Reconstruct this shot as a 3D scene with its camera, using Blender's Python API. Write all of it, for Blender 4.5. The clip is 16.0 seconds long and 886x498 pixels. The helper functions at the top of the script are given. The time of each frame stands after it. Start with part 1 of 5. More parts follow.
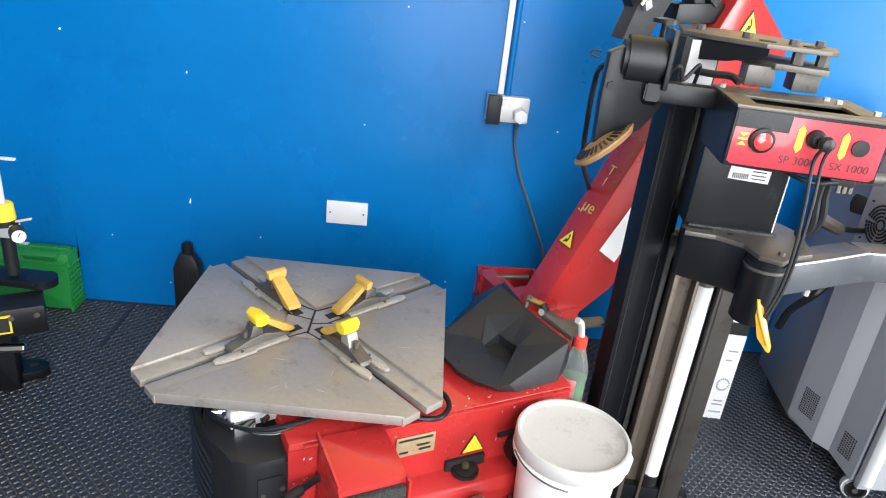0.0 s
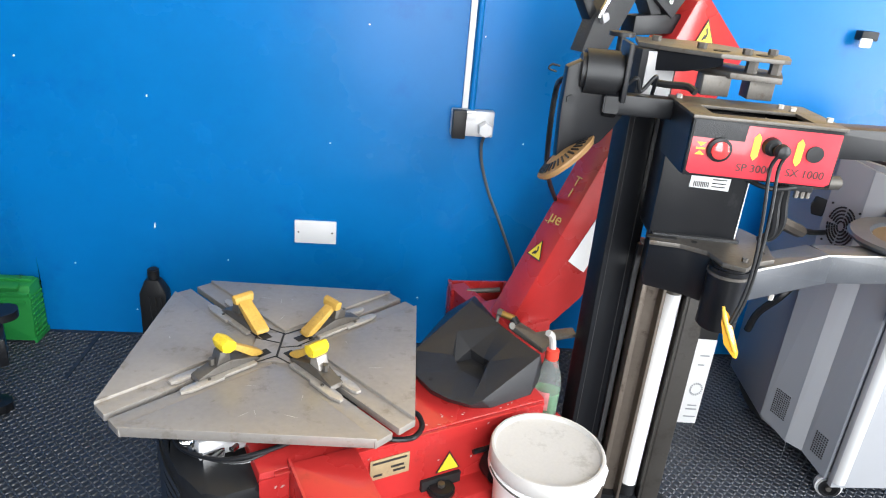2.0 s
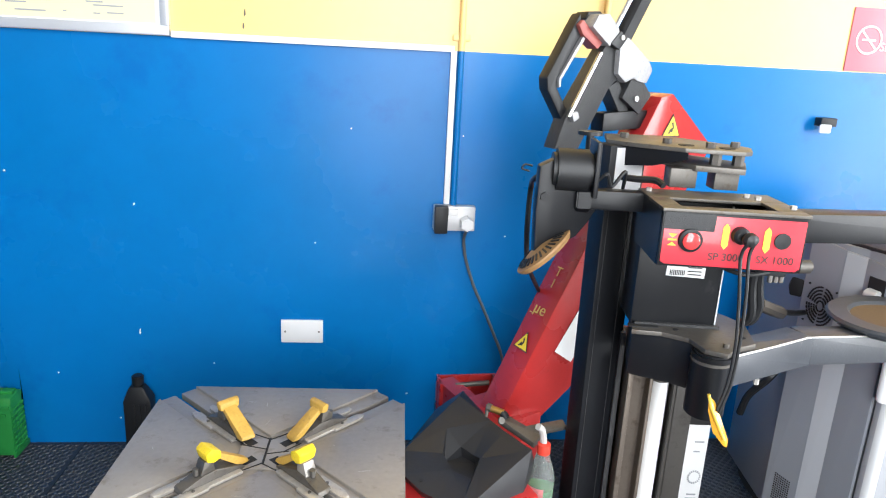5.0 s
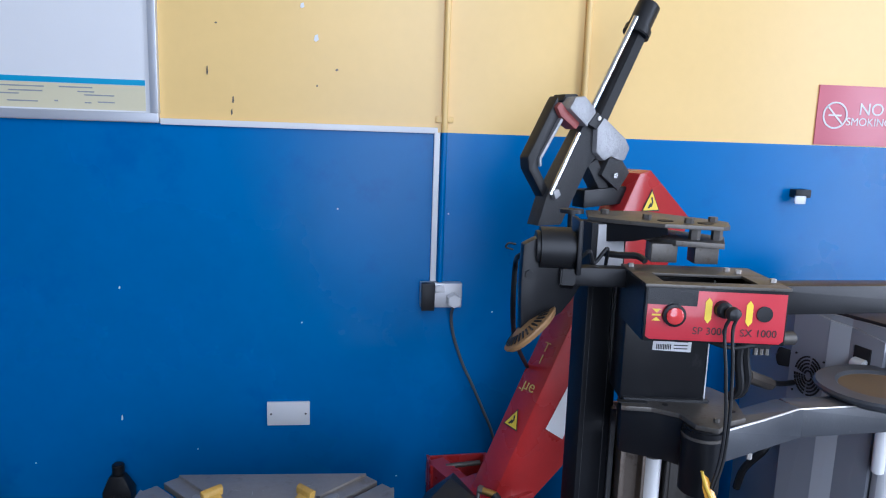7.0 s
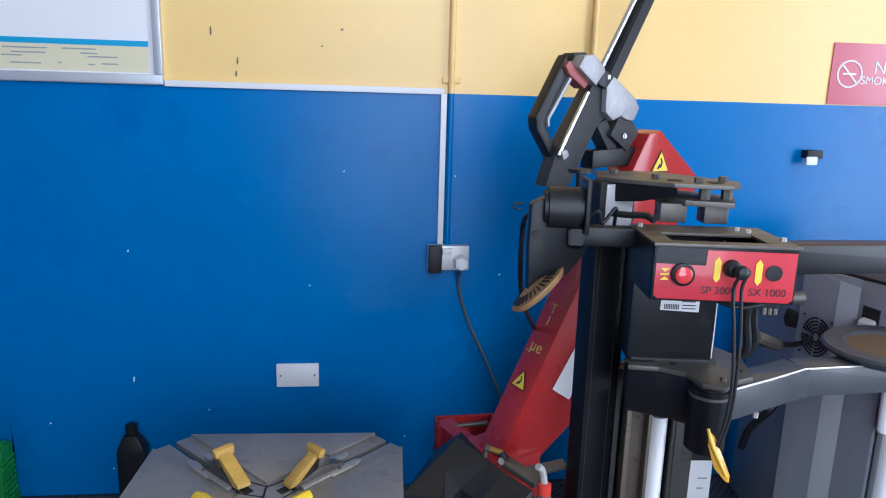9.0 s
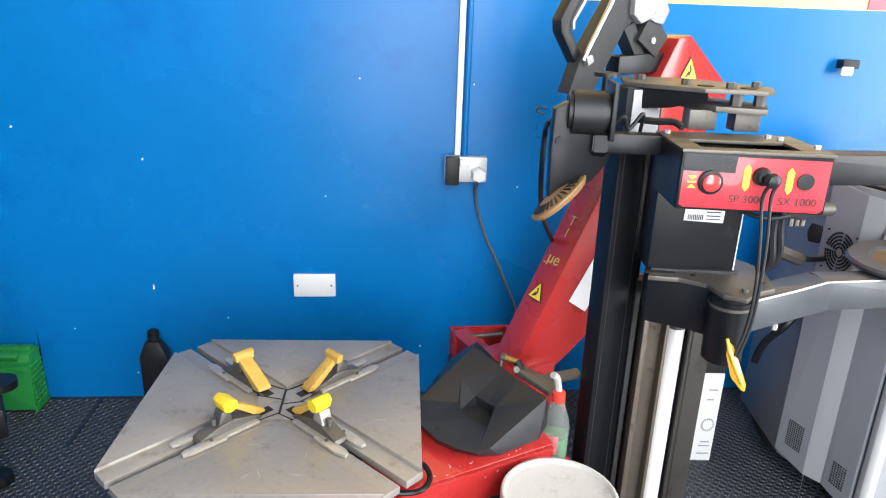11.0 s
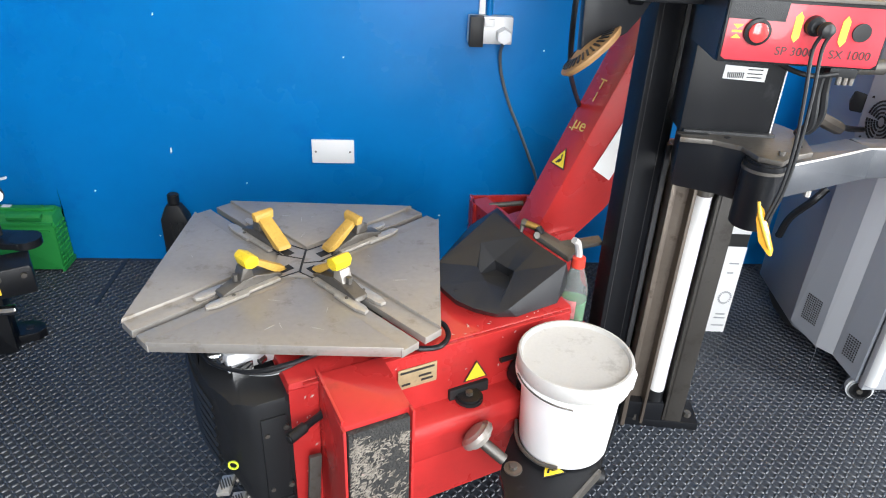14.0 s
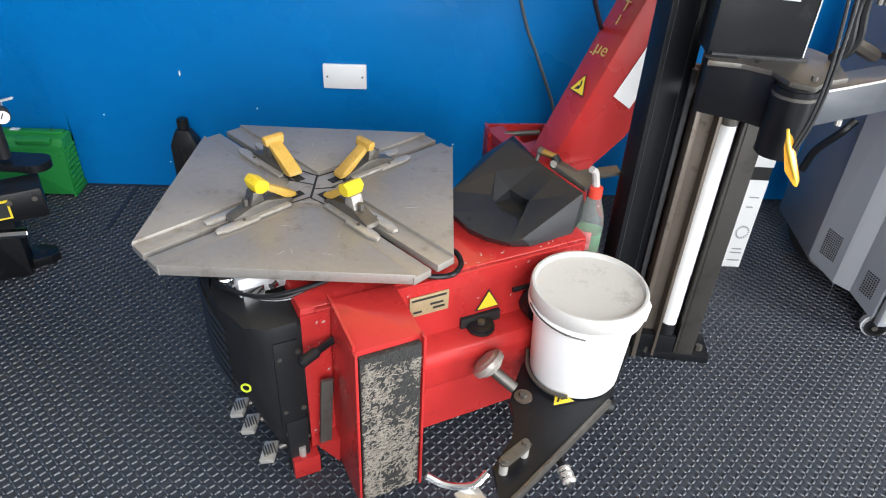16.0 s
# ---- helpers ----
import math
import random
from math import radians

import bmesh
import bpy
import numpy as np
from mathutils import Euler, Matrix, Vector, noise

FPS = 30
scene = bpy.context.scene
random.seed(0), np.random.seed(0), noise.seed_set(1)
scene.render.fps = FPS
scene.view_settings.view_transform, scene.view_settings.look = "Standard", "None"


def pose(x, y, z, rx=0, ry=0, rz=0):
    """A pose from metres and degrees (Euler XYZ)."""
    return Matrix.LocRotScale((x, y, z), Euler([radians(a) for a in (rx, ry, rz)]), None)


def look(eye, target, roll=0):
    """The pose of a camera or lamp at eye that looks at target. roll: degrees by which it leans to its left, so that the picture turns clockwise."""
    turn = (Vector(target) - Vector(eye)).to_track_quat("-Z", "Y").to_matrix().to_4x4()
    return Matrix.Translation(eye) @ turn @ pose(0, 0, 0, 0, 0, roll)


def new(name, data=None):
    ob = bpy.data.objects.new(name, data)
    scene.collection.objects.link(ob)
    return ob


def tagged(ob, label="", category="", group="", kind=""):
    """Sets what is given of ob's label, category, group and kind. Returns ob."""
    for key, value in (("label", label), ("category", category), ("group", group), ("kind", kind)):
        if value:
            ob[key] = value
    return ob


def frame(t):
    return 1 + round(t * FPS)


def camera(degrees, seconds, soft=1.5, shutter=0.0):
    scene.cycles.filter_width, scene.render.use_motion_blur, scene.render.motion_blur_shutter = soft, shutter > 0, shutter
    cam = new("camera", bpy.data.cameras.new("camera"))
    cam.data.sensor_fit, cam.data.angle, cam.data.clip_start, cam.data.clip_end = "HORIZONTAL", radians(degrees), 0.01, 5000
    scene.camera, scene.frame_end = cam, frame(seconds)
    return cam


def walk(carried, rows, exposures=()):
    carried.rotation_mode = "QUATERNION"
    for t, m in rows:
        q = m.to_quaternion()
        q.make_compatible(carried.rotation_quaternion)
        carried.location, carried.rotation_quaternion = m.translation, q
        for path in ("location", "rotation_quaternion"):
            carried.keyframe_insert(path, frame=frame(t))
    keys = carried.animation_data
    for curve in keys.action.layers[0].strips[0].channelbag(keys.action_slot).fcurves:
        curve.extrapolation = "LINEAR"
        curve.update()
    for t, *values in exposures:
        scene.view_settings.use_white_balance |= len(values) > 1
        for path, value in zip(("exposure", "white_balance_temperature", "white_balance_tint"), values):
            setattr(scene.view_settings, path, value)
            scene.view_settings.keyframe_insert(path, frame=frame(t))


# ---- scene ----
cam = camera(65.8, 16.0, soft=1.1)
PATH = [
    (0, (-0.129, 0.18, 1.384), (-0.015, 2.002, 0.568), 6.4),
    (0.5, (-0.126, 0.186, 1.382), (-0.008, 2.006, 0.562), 6.1),
    (1, (-0.125, 0.187, 1.386), (0.005, 2.011, 0.577), 6.1),
    (1.5, (-0.121, 0.188, 1.39), (0.043, 2.013, 0.59), 5.7),
    (2, (-0.111, 0.191, 1.394), (0.072, 2.024, 0.616), 5.1),
    (2.5, (-0.107, 0.177, 1.407), (0.09, 2.029, 0.679), 4.6),
    (3, (-0.103, 0.181, 1.41), (0.1, 2.047, 0.72), 4.5),
    (5.5, (-0.098, 0.178, 1.425), (0.113, 2.11, 0.952), 2.5),
    (6, (-0.096, 0.177, 1.431), (0.127, 2.123, 1.026), 2.2),
    (6.5, (-0.096, 0.171, 1.433), (0.134, 2.126, 1.076), 2.0),
    (7, (-0.097, 0.171, 1.434), (0.139, 2.131, 1.11), 1.9),
    (7.5, (-0.096, 0.164, 1.434), (0.138, 2.126, 1.128), 1.7),
    (8, (-0.099, 0.168, 1.434), (0.127, 2.127, 1.099), 1.8),
    (8.5, (-0.097, 0.172, 1.429), (0.127, 2.124, 1.053), 1.7),
    (11, (-0.104, 0.193, 1.393), (0.073, 2.076, 0.741), 2.0),
    (11.5, (-0.107, 0.203, 1.385), (0.066, 2.064, 0.673), 2.3),
    (12, (-0.107, 0.206, 1.378), (0.049, 2.045, 0.606), 2.3),
    (12.5, (-0.104, 0.213, 1.367), (0.044, 2.03, 0.545), 2.2),
    (13, (-0.107, 0.211, 1.358), (0.045, 2.01, 0.496), 2.4),
    (13.5, (-0.111, 0.213, 1.347), (0.031, 1.984, 0.43), 2.6),
    (14, (-0.109, 0.206, 1.338), (0.019, 1.951, 0.37), 2.6),
    (14.5, (-0.106, 0.216, 1.332), (0.021, 1.935, 0.319), 2.7),
    (15, (-0.108, 0.216, 1.325), (0.009, 1.914, 0.276), 2.9),
    (15.5, (-0.108, 0.22, 1.317), (-0.009, 1.887, 0.216), 2.7),
    (16, (-0.11, 0.222, 1.311), (-0.014, 1.868, 0.179), 3.0),
]
walk(cam, [(t, look(eye, target, roll)) for t, eye, target, roll in PATH], [
    (0.0, -0.15, 6500, 10), (3.0, -0.1, 6500, 10), (5.5, -0.25, 6450, 10), (6.0, -0.45, 6300, 10), (6.5, -1.0, 5800, 12), (7.0, -1.35, 5400, 15),
    (8.5, -1.35, 5400, 15), (10.8, -0.15, 6500, 10), (13.5, -0.1, 6500, 10), (16.0, -0.3, 6500, 10)])

# ---- light: overcast daylight through an open side roller door, plus an added front fill ----
world = bpy.data.worlds.new("world")
scene.world = world
world.use_nodes = True
wn = world.node_tree.nodes
sky = wn.new("ShaderNodeTexSky")
sky.sky_type = "NISHITA"
sky.sun_disc = False
sky.sun_elevation, sky.sun_rotation = radians(50), radians(120)
wn["Background"].inputs["Strength"].default_value = 0.12
world.node_tree.links.new(sky.outputs["Color"], wn["Background"].inputs["Color"])
SUN = bpy.data.lights.new("sun", "SUN")
SUN.energy, SUN.angle, SUN.color = 1.0, radians(12), (1.0, 0.96, 0.9)
new("sun", SUN).matrix_world = look((8, -6, 9), (0, 1, 0))


def opening_light(name, eye, target, sx, sy, watts):
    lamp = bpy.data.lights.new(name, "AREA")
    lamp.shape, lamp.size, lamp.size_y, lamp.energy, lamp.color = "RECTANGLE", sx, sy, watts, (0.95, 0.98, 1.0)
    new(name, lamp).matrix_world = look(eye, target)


opening_light("daylight_side_door", (3.96, -0.4, 2.0), (0, -0.4, 1.9), 1.75, 3.6, 420)
# added fill lamp behind the camera, set in an unseen front opening
opening_light("added_front_fill", (0.4, -1.46, 2.1), (0.4, 0, 2.0), 1.6, 3.4, 240)


# ---- materials ----
def mat(name, color, rough=0.5, metal=0.0, vary=0.12, scale=9.0, fine=160.0, bump=0.05, wear=None, wear_at=0.62, spec=0.5, coat=0.0):
    """Painted or raw surface: base colour with broad and fine variation, bump, and optional wear in a second colour."""
    m = bpy.data.materials.new(name)
    m.use_nodes = True
    nt = m.node_tree
    b = nt.nodes["Principled BSDF"]
    b.inputs["Metallic"].default_value = metal
    b.inputs["Specular IOR Level"].default_value = spec
    b.inputs["Coat Weight"].default_value = coat
    tc = nt.nodes.new("ShaderNodeTexCoord")
    geo = nt.nodes.new("ShaderNodeNewGeometry")
    n1 = nt.nodes.new("ShaderNodeTexNoise")
    n1.inputs["Scale"].default_value, n1.inputs["Detail"].default_value = scale, 6
    n2 = nt.nodes.new("ShaderNodeTexNoise")
    n2.inputs["Scale"].default_value, n2.inputs["Detail"].default_value = fine, 3
    for n in (n1, n2):
        nt.links.new(geo.outputs["Position"], n.inputs["Vector"])
    mix = nt.nodes.new("ShaderNodeMix")
    mix.data_type = "RGBA"
    dark = [c * (1 - vary * 1.6) for c in color]
    light = [min(1, c * (1 + vary)) for c in color]
    mix.inputs["A"].default_value, mix.inputs["B"].default_value = (*dark, 1), (*light, 1)
    add = nt.nodes.new("ShaderNodeMath")
    add.operation = "MULTIPLY_ADD"
    add.inputs[1].default_value, add.inputs[2].default_value = 0.35, 0.0
    nt.links.new(n2.outputs["Fac"], add.inputs[0])
    add2 = nt.nodes.new("ShaderNodeMath")
    add2.operation = "MULTIPLY_ADD"
    add2.inputs[1].default_value = 0.65
    nt.links.new(n1.outputs["Fac"], add2.inputs[0])
    nt.links.new(add.outputs[0], add2.inputs[2])
    nt.links.new(add2.outputs[0], mix.inputs["Factor"])
    out = mix.outputs["Result"]
    if wear:
        n3 = nt.nodes.new("ShaderNodeTexNoise")
        n3.inputs["Scale"].default_value, n3.inputs["Detail"].default_value, n3.inputs["Roughness"].default_value = scale * 3.1, 9, 0.7
        nt.links.new(geo.outputs["Position"], n3.inputs["Vector"])
        ramp = nt.nodes.new("ShaderNodeValToRGB")
        ramp.color_ramp.elements[0].position, ramp.color_ramp.elements[1].position = wear_at, wear_at + 0.14
        nt.links.new(n3.outputs["Fac"], ramp.inputs["Fac"])
        mx = nt.nodes.new("ShaderNodeMix")
        mx.data_type = "RGBA"
        mx.inputs["B"].default_value = (*wear, 1)
        nt.links.new(out, mx.inputs["A"])
        nt.links.new(ramp.outputs["Color"], mx.inputs["Factor"])
        out = mx.outputs["Result"]
    nt.links.new(out, b.inputs["Base Color"])
    rr = nt.nodes.new("ShaderNodeMapRange")
    rr.inputs["To Min"].default_value, rr.inputs["To Max"].default_value = max(0.02, rough - 0.1), min(1, rough + 0.1)
    nt.links.new(n1.outputs["Fac"], rr.inputs["Value"])
    nt.links.new(rr.outputs["Result"], b.inputs["Roughness"])
    if bump:
        bp = nt.nodes.new("ShaderNodeBump")
        bp.inputs["Strength"].default_value, bp.inputs["Distance"].default_value = bump, 0.01
        nt.links.new(add2.outputs[0], bp.inputs["Height"])
        nt.links.new(bp.outputs["Normal"], b.inputs["Normal"])
    return m


BLUE = mat("blue_wall_gloss_paint", (0.001, 0.158, 0.455), 0.28, vary=0.12, scale=1.3, fine=11, bump=0.3, wear=(0.001, 0.13, 0.41), wear_at=0.56, spec=0.26)
YELLOW = mat("yellow_wall_paint", (0.90, 0.62, 0.23), 0.36, vary=0.05, scale=2.0, fine=30, bump=0.12)
WALLWHITE = mat("white_wall_paint", (0.34, 0.34, 0.34), 0.6, vary=0.05, scale=2)
CEIL = mat("ceiling_paint", (0.36, 0.36, 0.355), 0.7, vary=0.05, scale=2)
RUBBER = mat("dark_rubber_mat", (0.031, 0.037, 0.049), 0.5, vary=0.35, scale=2.2, fine=300, bump=0.1, wear=(0.05, 0.055, 0.064), wear_at=0.58, spec=0.4)
RED = mat("red_machine_enamel", (0.42, 0.025, 0.024), 0.28, vary=0.14, scale=5, fine=60, bump=0.05, wear=(0.30, 0.018, 0.016), wear_at=0.6, coat=0.12)
BLACK = mat("black_powder_coat", (0.008, 0.0086, 0.0105), 0.36, vary=0.2, scale=6, fine=500, bump=0.08, wear=(0.026, 0.027, 0.029), wear_at=0.62, spec=0.28)
BLACKTEX = mat("black_textured_coat", (0.03, 0.031, 0.033), 0.45, vary=0.4, scale=30, fine=700, bump=0.5, wear=(0.12, 0.12, 0.12), wear_at=0.66)
BLACKPL = mat("black_plastic", (0.013, 0.0135, 0.015), 0.44, vary=0.15, scale=8, fine=400, bump=0.08, wear=(0.035, 0.035, 0.035), wear_at=0.66, spec=0.35)
TRAYPL = mat("grained_black_plastic", (0.02, 0.0205, 0.023), 0.42, vary=0.15, scale=8, fine=900, bump=0.12, wear=(0.03, 0.03, 0.032), wear_at=0.6, spec=0.3)
TYRE = mat("tyre_rubber", (0.02, 0.02, 0.021), 0.7, vary=0.2)
STUDRUB = mat("worn_stud_rubber", (0.04, 0.047, 0.059), 0.34, vary=0.2, scale=4, bump=0, spec=0.6)
SLIDE = mat("scraped_steel", (0.44, 0.41, 0.375), 0.36, 0.4, vary=0.3, scale=60, bump=0.08, wear=(0.26, 0.22, 0.18), wear_at=0.58)
STEEL = mat("brushed_steel_plate", (0.33, 0.305, 0.28), 0.4, 0.4, vary=0.22, scale=5, fine=70, bump=0.05, wear=(0.20, 0.175, 0.145), wear_at=0.56)
BRIGHT = mat("bright_steel", (0.6, 0.57, 0.53), 0.35, 0.5, vary=0.15, scale=30, bump=0.05, wear=(0.3, 0.25, 0.2), wear_at=0.62)
GREYST = mat("oiled_grey_steel", (0.13, 0.12, 0.108), 0.45, 0.6, vary=0.25, scale=20, bump=0.08, wear=(0.09, 0.07, 0.055), wear_at=0.55)
BROWNST = mat("greasy_brown_steel", (0.17, 0.14, 0.115), 0.42, 0.6, vary=0.25, scale=8, fine=90, bump=0.06, wear=(0.08, 0.06, 0.045), wear_at=0.58)
CHROME = mat("chrome", (0.8, 0.8, 0.8), 0.15, 1.0, vary=0.05)
SILVER = mat("silver_label_sheet", (0.62, 0.62, 0.63), 0.4, 0.3, vary=0.06)
YELLOWPL = mat("yellow_jaw_plastic", (0.52, 0.315, 0.06), 0.5, vary=0.25, scale=40, bump=0.15, wear=(0.30, 0.18, 0.05), wear_at=0.56)
YELLOWBR = mat("bright_yellow_plastic", (0.8, 0.58, 0.02), 0.45, vary=0.2, scale=40, bump=0.3, wear=(0.3, 0.2, 0.04), wear_at=0.57)
STICKER = mat("yellow_sticker", (0.85, 0.62, 0.04), 0.4, vary=0.06, scale=30)
GOLD = mat("faded_gold_lettering", (0.66, 0.48, 0.13), 0.5, vary=0.1)
WHITEPL = mat("white_plastic", (0.80, 0.80, 0.80), 0.38, vary=0.03, scale=12, bump=0.02)
LIDW = mat("dusty_white_lid", (0.50, 0.485, 0.465), 0.5, vary=0.12, scale=5, bump=0.04, wear=(0.34, 0.32, 0.30), wear_at=0.55)
PAPER = mat("white_paper", (0.82, 0.82, 0.82), 0.6, vary=0.02)
CYAN = mat("cyan_print", (0.02, 0.36, 0.62), 0.5, vary=0.04)
GREYPRINT = mat("grey_print", (0.35, 0.36, 0.38), 0.6, vary=0.1)
DARKPRINT = mat("black_print", (0.02, 0.02, 0.02), 0.5, vary=0.1)
PINK = mat("faded_red_sign", (0.62, 0.16, 0.2), 0.35, vary=0.05, scale=5)
ALU = mat("aluminium_frame", (0.6, 0.62, 0.66), 0.35, 0.5, vary=0.05)
UNITGREY = mat("grey_unit_panel", (0.23, 0.245, 0.275), 0.42, vary=0.05, scale=4, fine=500, bump=0.03)
UNITLIGHT = mat("light_grey_unit_panel", (0.33, 0.34, 0.365), 0.42, vary=0.05, scale=4, fine=500, bump=0.03)
ARMGREY = mat("dark_grey_arm_paint", (0.055, 0.06, 0.07), 0.38, vary=0.2, scale=14, bump=0.06, wear=(0.16, 0.16, 0.17), wear_at=0.64)
GREEN = mat("green_plastic", (0.02, 0.26, 0.05), 0.42, vary=0.12, scale=12, bump=0.04)
PANELRED = mat("red_control_panel", (0.52, 0.03, 0.045), 0.34, vary=0.05, scale=10, coat=0.3)
BUTTON = mat("red_button_lens", (0.62, 0.05, 0.05), 0.15, vary=0.05, coat=0.5)
CAPRED = mat("red_cap_plastic", (0.62, 0.05, 0.03), 0.4, vary=0.08)
GREENLIQ = mat("green_soap_liquid", (0.08, 0.26, 0.11), 0.25, vary=0.1)
BROWNRUB = mat("worn_brown_rubber_ring", (0.34, 0.19, 0.075), 0.6, vary=0.25, scale=30, bump=0.1)
PADRUB = mat("worn_rubber_pad", (0.02, 0.02, 0.02), 0.75, vary=0.3, scale=60, fine=240, bump=1.0, wear=(0.05, 0.045, 0.04), wear_at=0.5)
# near-black: painted shade of slots, holes and recesses; also small screws and joints
DARK = mat("dark_recess_shade_and_trim", (0.008, 0.008, 0.009), 0.7, vary=0.1)
PADLIGHT = mat("castor_grey_plastic", (0.55, 0.56, 0.57), 0.4, vary=0.06)


def clear_plastic(name, color):
    m = bpy.data.materials.new(name)
    m.use_nodes = True
    b = m.node_tree.nodes["Principled BSDF"]
    b.inputs["Base Color"].default_value = (*color, 1)
    b.inputs["Roughness"].default_value = 0.12
    b.inputs["Transmission Weight"].default_value = 0.88
    b.inputs["IOR"].default_value = 1.12
    return m


CLEAR = clear_plastic("cloudy_clear_plastic", (0.75, 0.8, 0.78))


# ---- mesh helpers ----
def rotz(deg):
    return Matrix.Rotation(radians(deg), 4, "Z")


def box(bm, c, s, r=None, bevel=0.0):
    """Box with centre c and size s, turned by matrix r."""
    m = Matrix.Translation(c) @ (r or Matrix()) @ Matrix.Diagonal((*s, 1))
    got = bmesh.ops.create_cube(bm, size=1, matrix=m)
    if bevel:
        es = list({e for v in got["verts"] for e in v.link_edges})
        bmesh.ops.bevel(bm, geom=es, offset=bevel, segments=2, affect="EDGES", profile=0.6)
    return bm


def cyl(bm, p0, p1, r, r2=None, seg=20, bevel=0.0):
    p0, p1 = Vector(p0), Vector(p1)
    d = p1 - p0
    m = Matrix.Translation((p0 + p1) / 2) @ d.to_track_quat("Z", "Y").to_matrix().to_4x4()
    got = bmesh.ops.create_cone(bm, cap_ends=True, segments=seg, radius1=r, radius2=r if r2 is None else r2, depth=d.length, matrix=m)
    if bevel:
        es = [e for e in {e for v in got["verts"] for e in v.link_edges} if any(len(f.verts) > 4 for f in e.link_faces)]
        bmesh.ops.bevel(bm, geom=es, offset=bevel, segments=2, affect="EDGES")
    return bm


def prism(bm, pts, depth, m=None, bevel=0.0):
    """Polygon in the local xy plane, raised by depth along z, placed by m."""
    m = m or Matrix()
    low = [bm.verts.new(m @ Vector((x, y, 0))) for x, y in pts]
    top = [bm.verts.new(m @ Vector((x, y, depth))) for x, y in pts]
    n = len(pts)
    fs = [bm.faces.new(low[::-1]), bm.faces.new(top)]
    fs += [bm.faces.new((low[i], low[(i + 1) % n], top[(i + 1) % n], top[i])) for i in range(n)]
    bmesh.ops.recalc_face_normals(bm, faces=fs)
    if bevel:
        bmesh.ops.bevel(bm, geom=list({e for f in fs for e in f.edges}), offset=bevel, segments=2, affect="EDGES", profile=0.6)
    return bm


def hull(bm, pts, bevel=0.0):
    """Convex solid round a few points."""
    vs = [bm.verts.new(p) for p in pts]
    got = bmesh.ops.convex_hull(bm, input=vs)
    bmesh.ops.delete(bm, geom=[g for g in got["geom_interior"] if isinstance(g, bmesh.types.BMVert)], context="VERTS")
    if bevel:
        es = list({e for v in vs if v.is_valid for e in v.link_edges})
        bmesh.ops.bevel(bm, geom=es, offset=bevel, segments=2, affect="EDGES", profile=0.6)
    return bm


def smooth_path(pts, n=10):
    pts = [Vector(p) for p in pts]
    out = []
    q = [pts[0] * 2 - pts[1], *pts, pts[-1] * 2 - pts[-2]]
    for i in range(1, len(q) - 2):
        for k in range(n):
            t = k / n
            a, b, c, d = q[i - 1:i + 3]
            out.append(0.5 * ((2 * b) + (c - a) * t + (2 * a - 5 * b + 4 * c - d) * t * t + (3 * b - a - 3 * c + d) * t ** 3))
    return out + [pts[-1]]


def tube(bm, pts, r, seg=8, n=10, smooth=True):
    """Round tube along a path."""
    path = smooth_path(pts, n) if smooth else [Vector(p) for p in pts]
    rings, side = [], None
    for i, p in enumerate(path):
        d = (path[min(i + 1, len(path) - 1)] - path[max(i - 1, 0)]).normalized()
        if side is None:
            side = d.orthogonal().normalized()
        side = (side - d * side.dot(d)).normalized()
        up = d.cross(side)
        rings.append([bm.verts.new(p + r * (math.cos(a) * side + math.sin(a) * up)) for a in (2 * math.pi * k / seg for k in range(seg))])
    for a, b in zip(rings, rings[1:]):
        for k in range(seg):
            bm.faces.new((a[k], a[(k + 1) % seg], b[(k + 1) % seg], b[k]))
    bm.faces.new(rings[0][::-1])
    bm.faces.new(rings[-1])
    return bm


def lathe(bm, profile, m=None, seg=32):
    """Surface of revolution about local z: profile of (radius, height)."""
    m = m or Matrix()
    rings = [[bm.verts.new(m @ Vector((max(r, 1e-4) * math.cos(a), max(r, 1e-4) * math.sin(a), z))) for a in (2 * math.pi * k / seg for k in range(seg))] for r, z in profile]
    for a, b in zip(rings, rings[1:]):
        for k in range(seg):
            bm.faces.new((a[k], a[(k + 1) % seg], b[(k + 1) % seg], b[k]))
    bm.faces.new(rings[0][::-1])
    bm.faces.new(rings[-1])
    bmesh.ops.recalc_face_normals(bm, faces=bm.faces[:])
    return bm


def mesh_of(name, bm, material, smooth=True):
    me = bpy.data.meshes.new(name)
    bm.to_mesh(me)
    bm.free()
    me.materials.append(material)
    if smooth:
        me.polygons.foreach_set("use_smooth", [True] * len(me.polygons))
        me.set_sharp_from_angle(angle=radians(32))
    return me


def thing(name, at, label, category, group="", kind=""):
    ob = new(name)
    ob.location = at
    ob.empty_display_size = 0.05
    return tagged(ob, label, category, group, kind)


def part(name, bm, material, parent, label=""):
    """A bmesh in world coordinates as one mesh under a thing or a part."""
    ob = new(name, mesh_of(name, bm, material))
    ob.parent = parent
    base = Matrix() if parent.data else Matrix.Translation(parent.location)
    ob.matrix_parent_inverse = base.inverted()
    return tagged(ob, label)


def single(name, bm, material, label, category, group="", kind=""):
    return tagged(new(name, mesh_of(name, bm, material)), label, category, group, kind)


def B():
    return bmesh.new()


# ---- plan of the machine: s along its length, v across it ----
O = Vector((-0.322, 1.25, 0))
U, V = Vector((0.9135, 0.4067, 0)), Vector((-0.4067, 0.9135, 0))
MR = rotz(24)


def at(s, v, z):
    return O + s * U + v * V + Vector((0, 0, z))


def on_body(x, z, v):
    """Frame of a label on the machine's side: local x along the body, y up, z out of it."""
    m = Matrix((U, (0, 0, 1), -V)).transposed().to_4x4()
    m.translation = at(x, v, z)
    return m


WALL = 2.52
BAND = 1.447

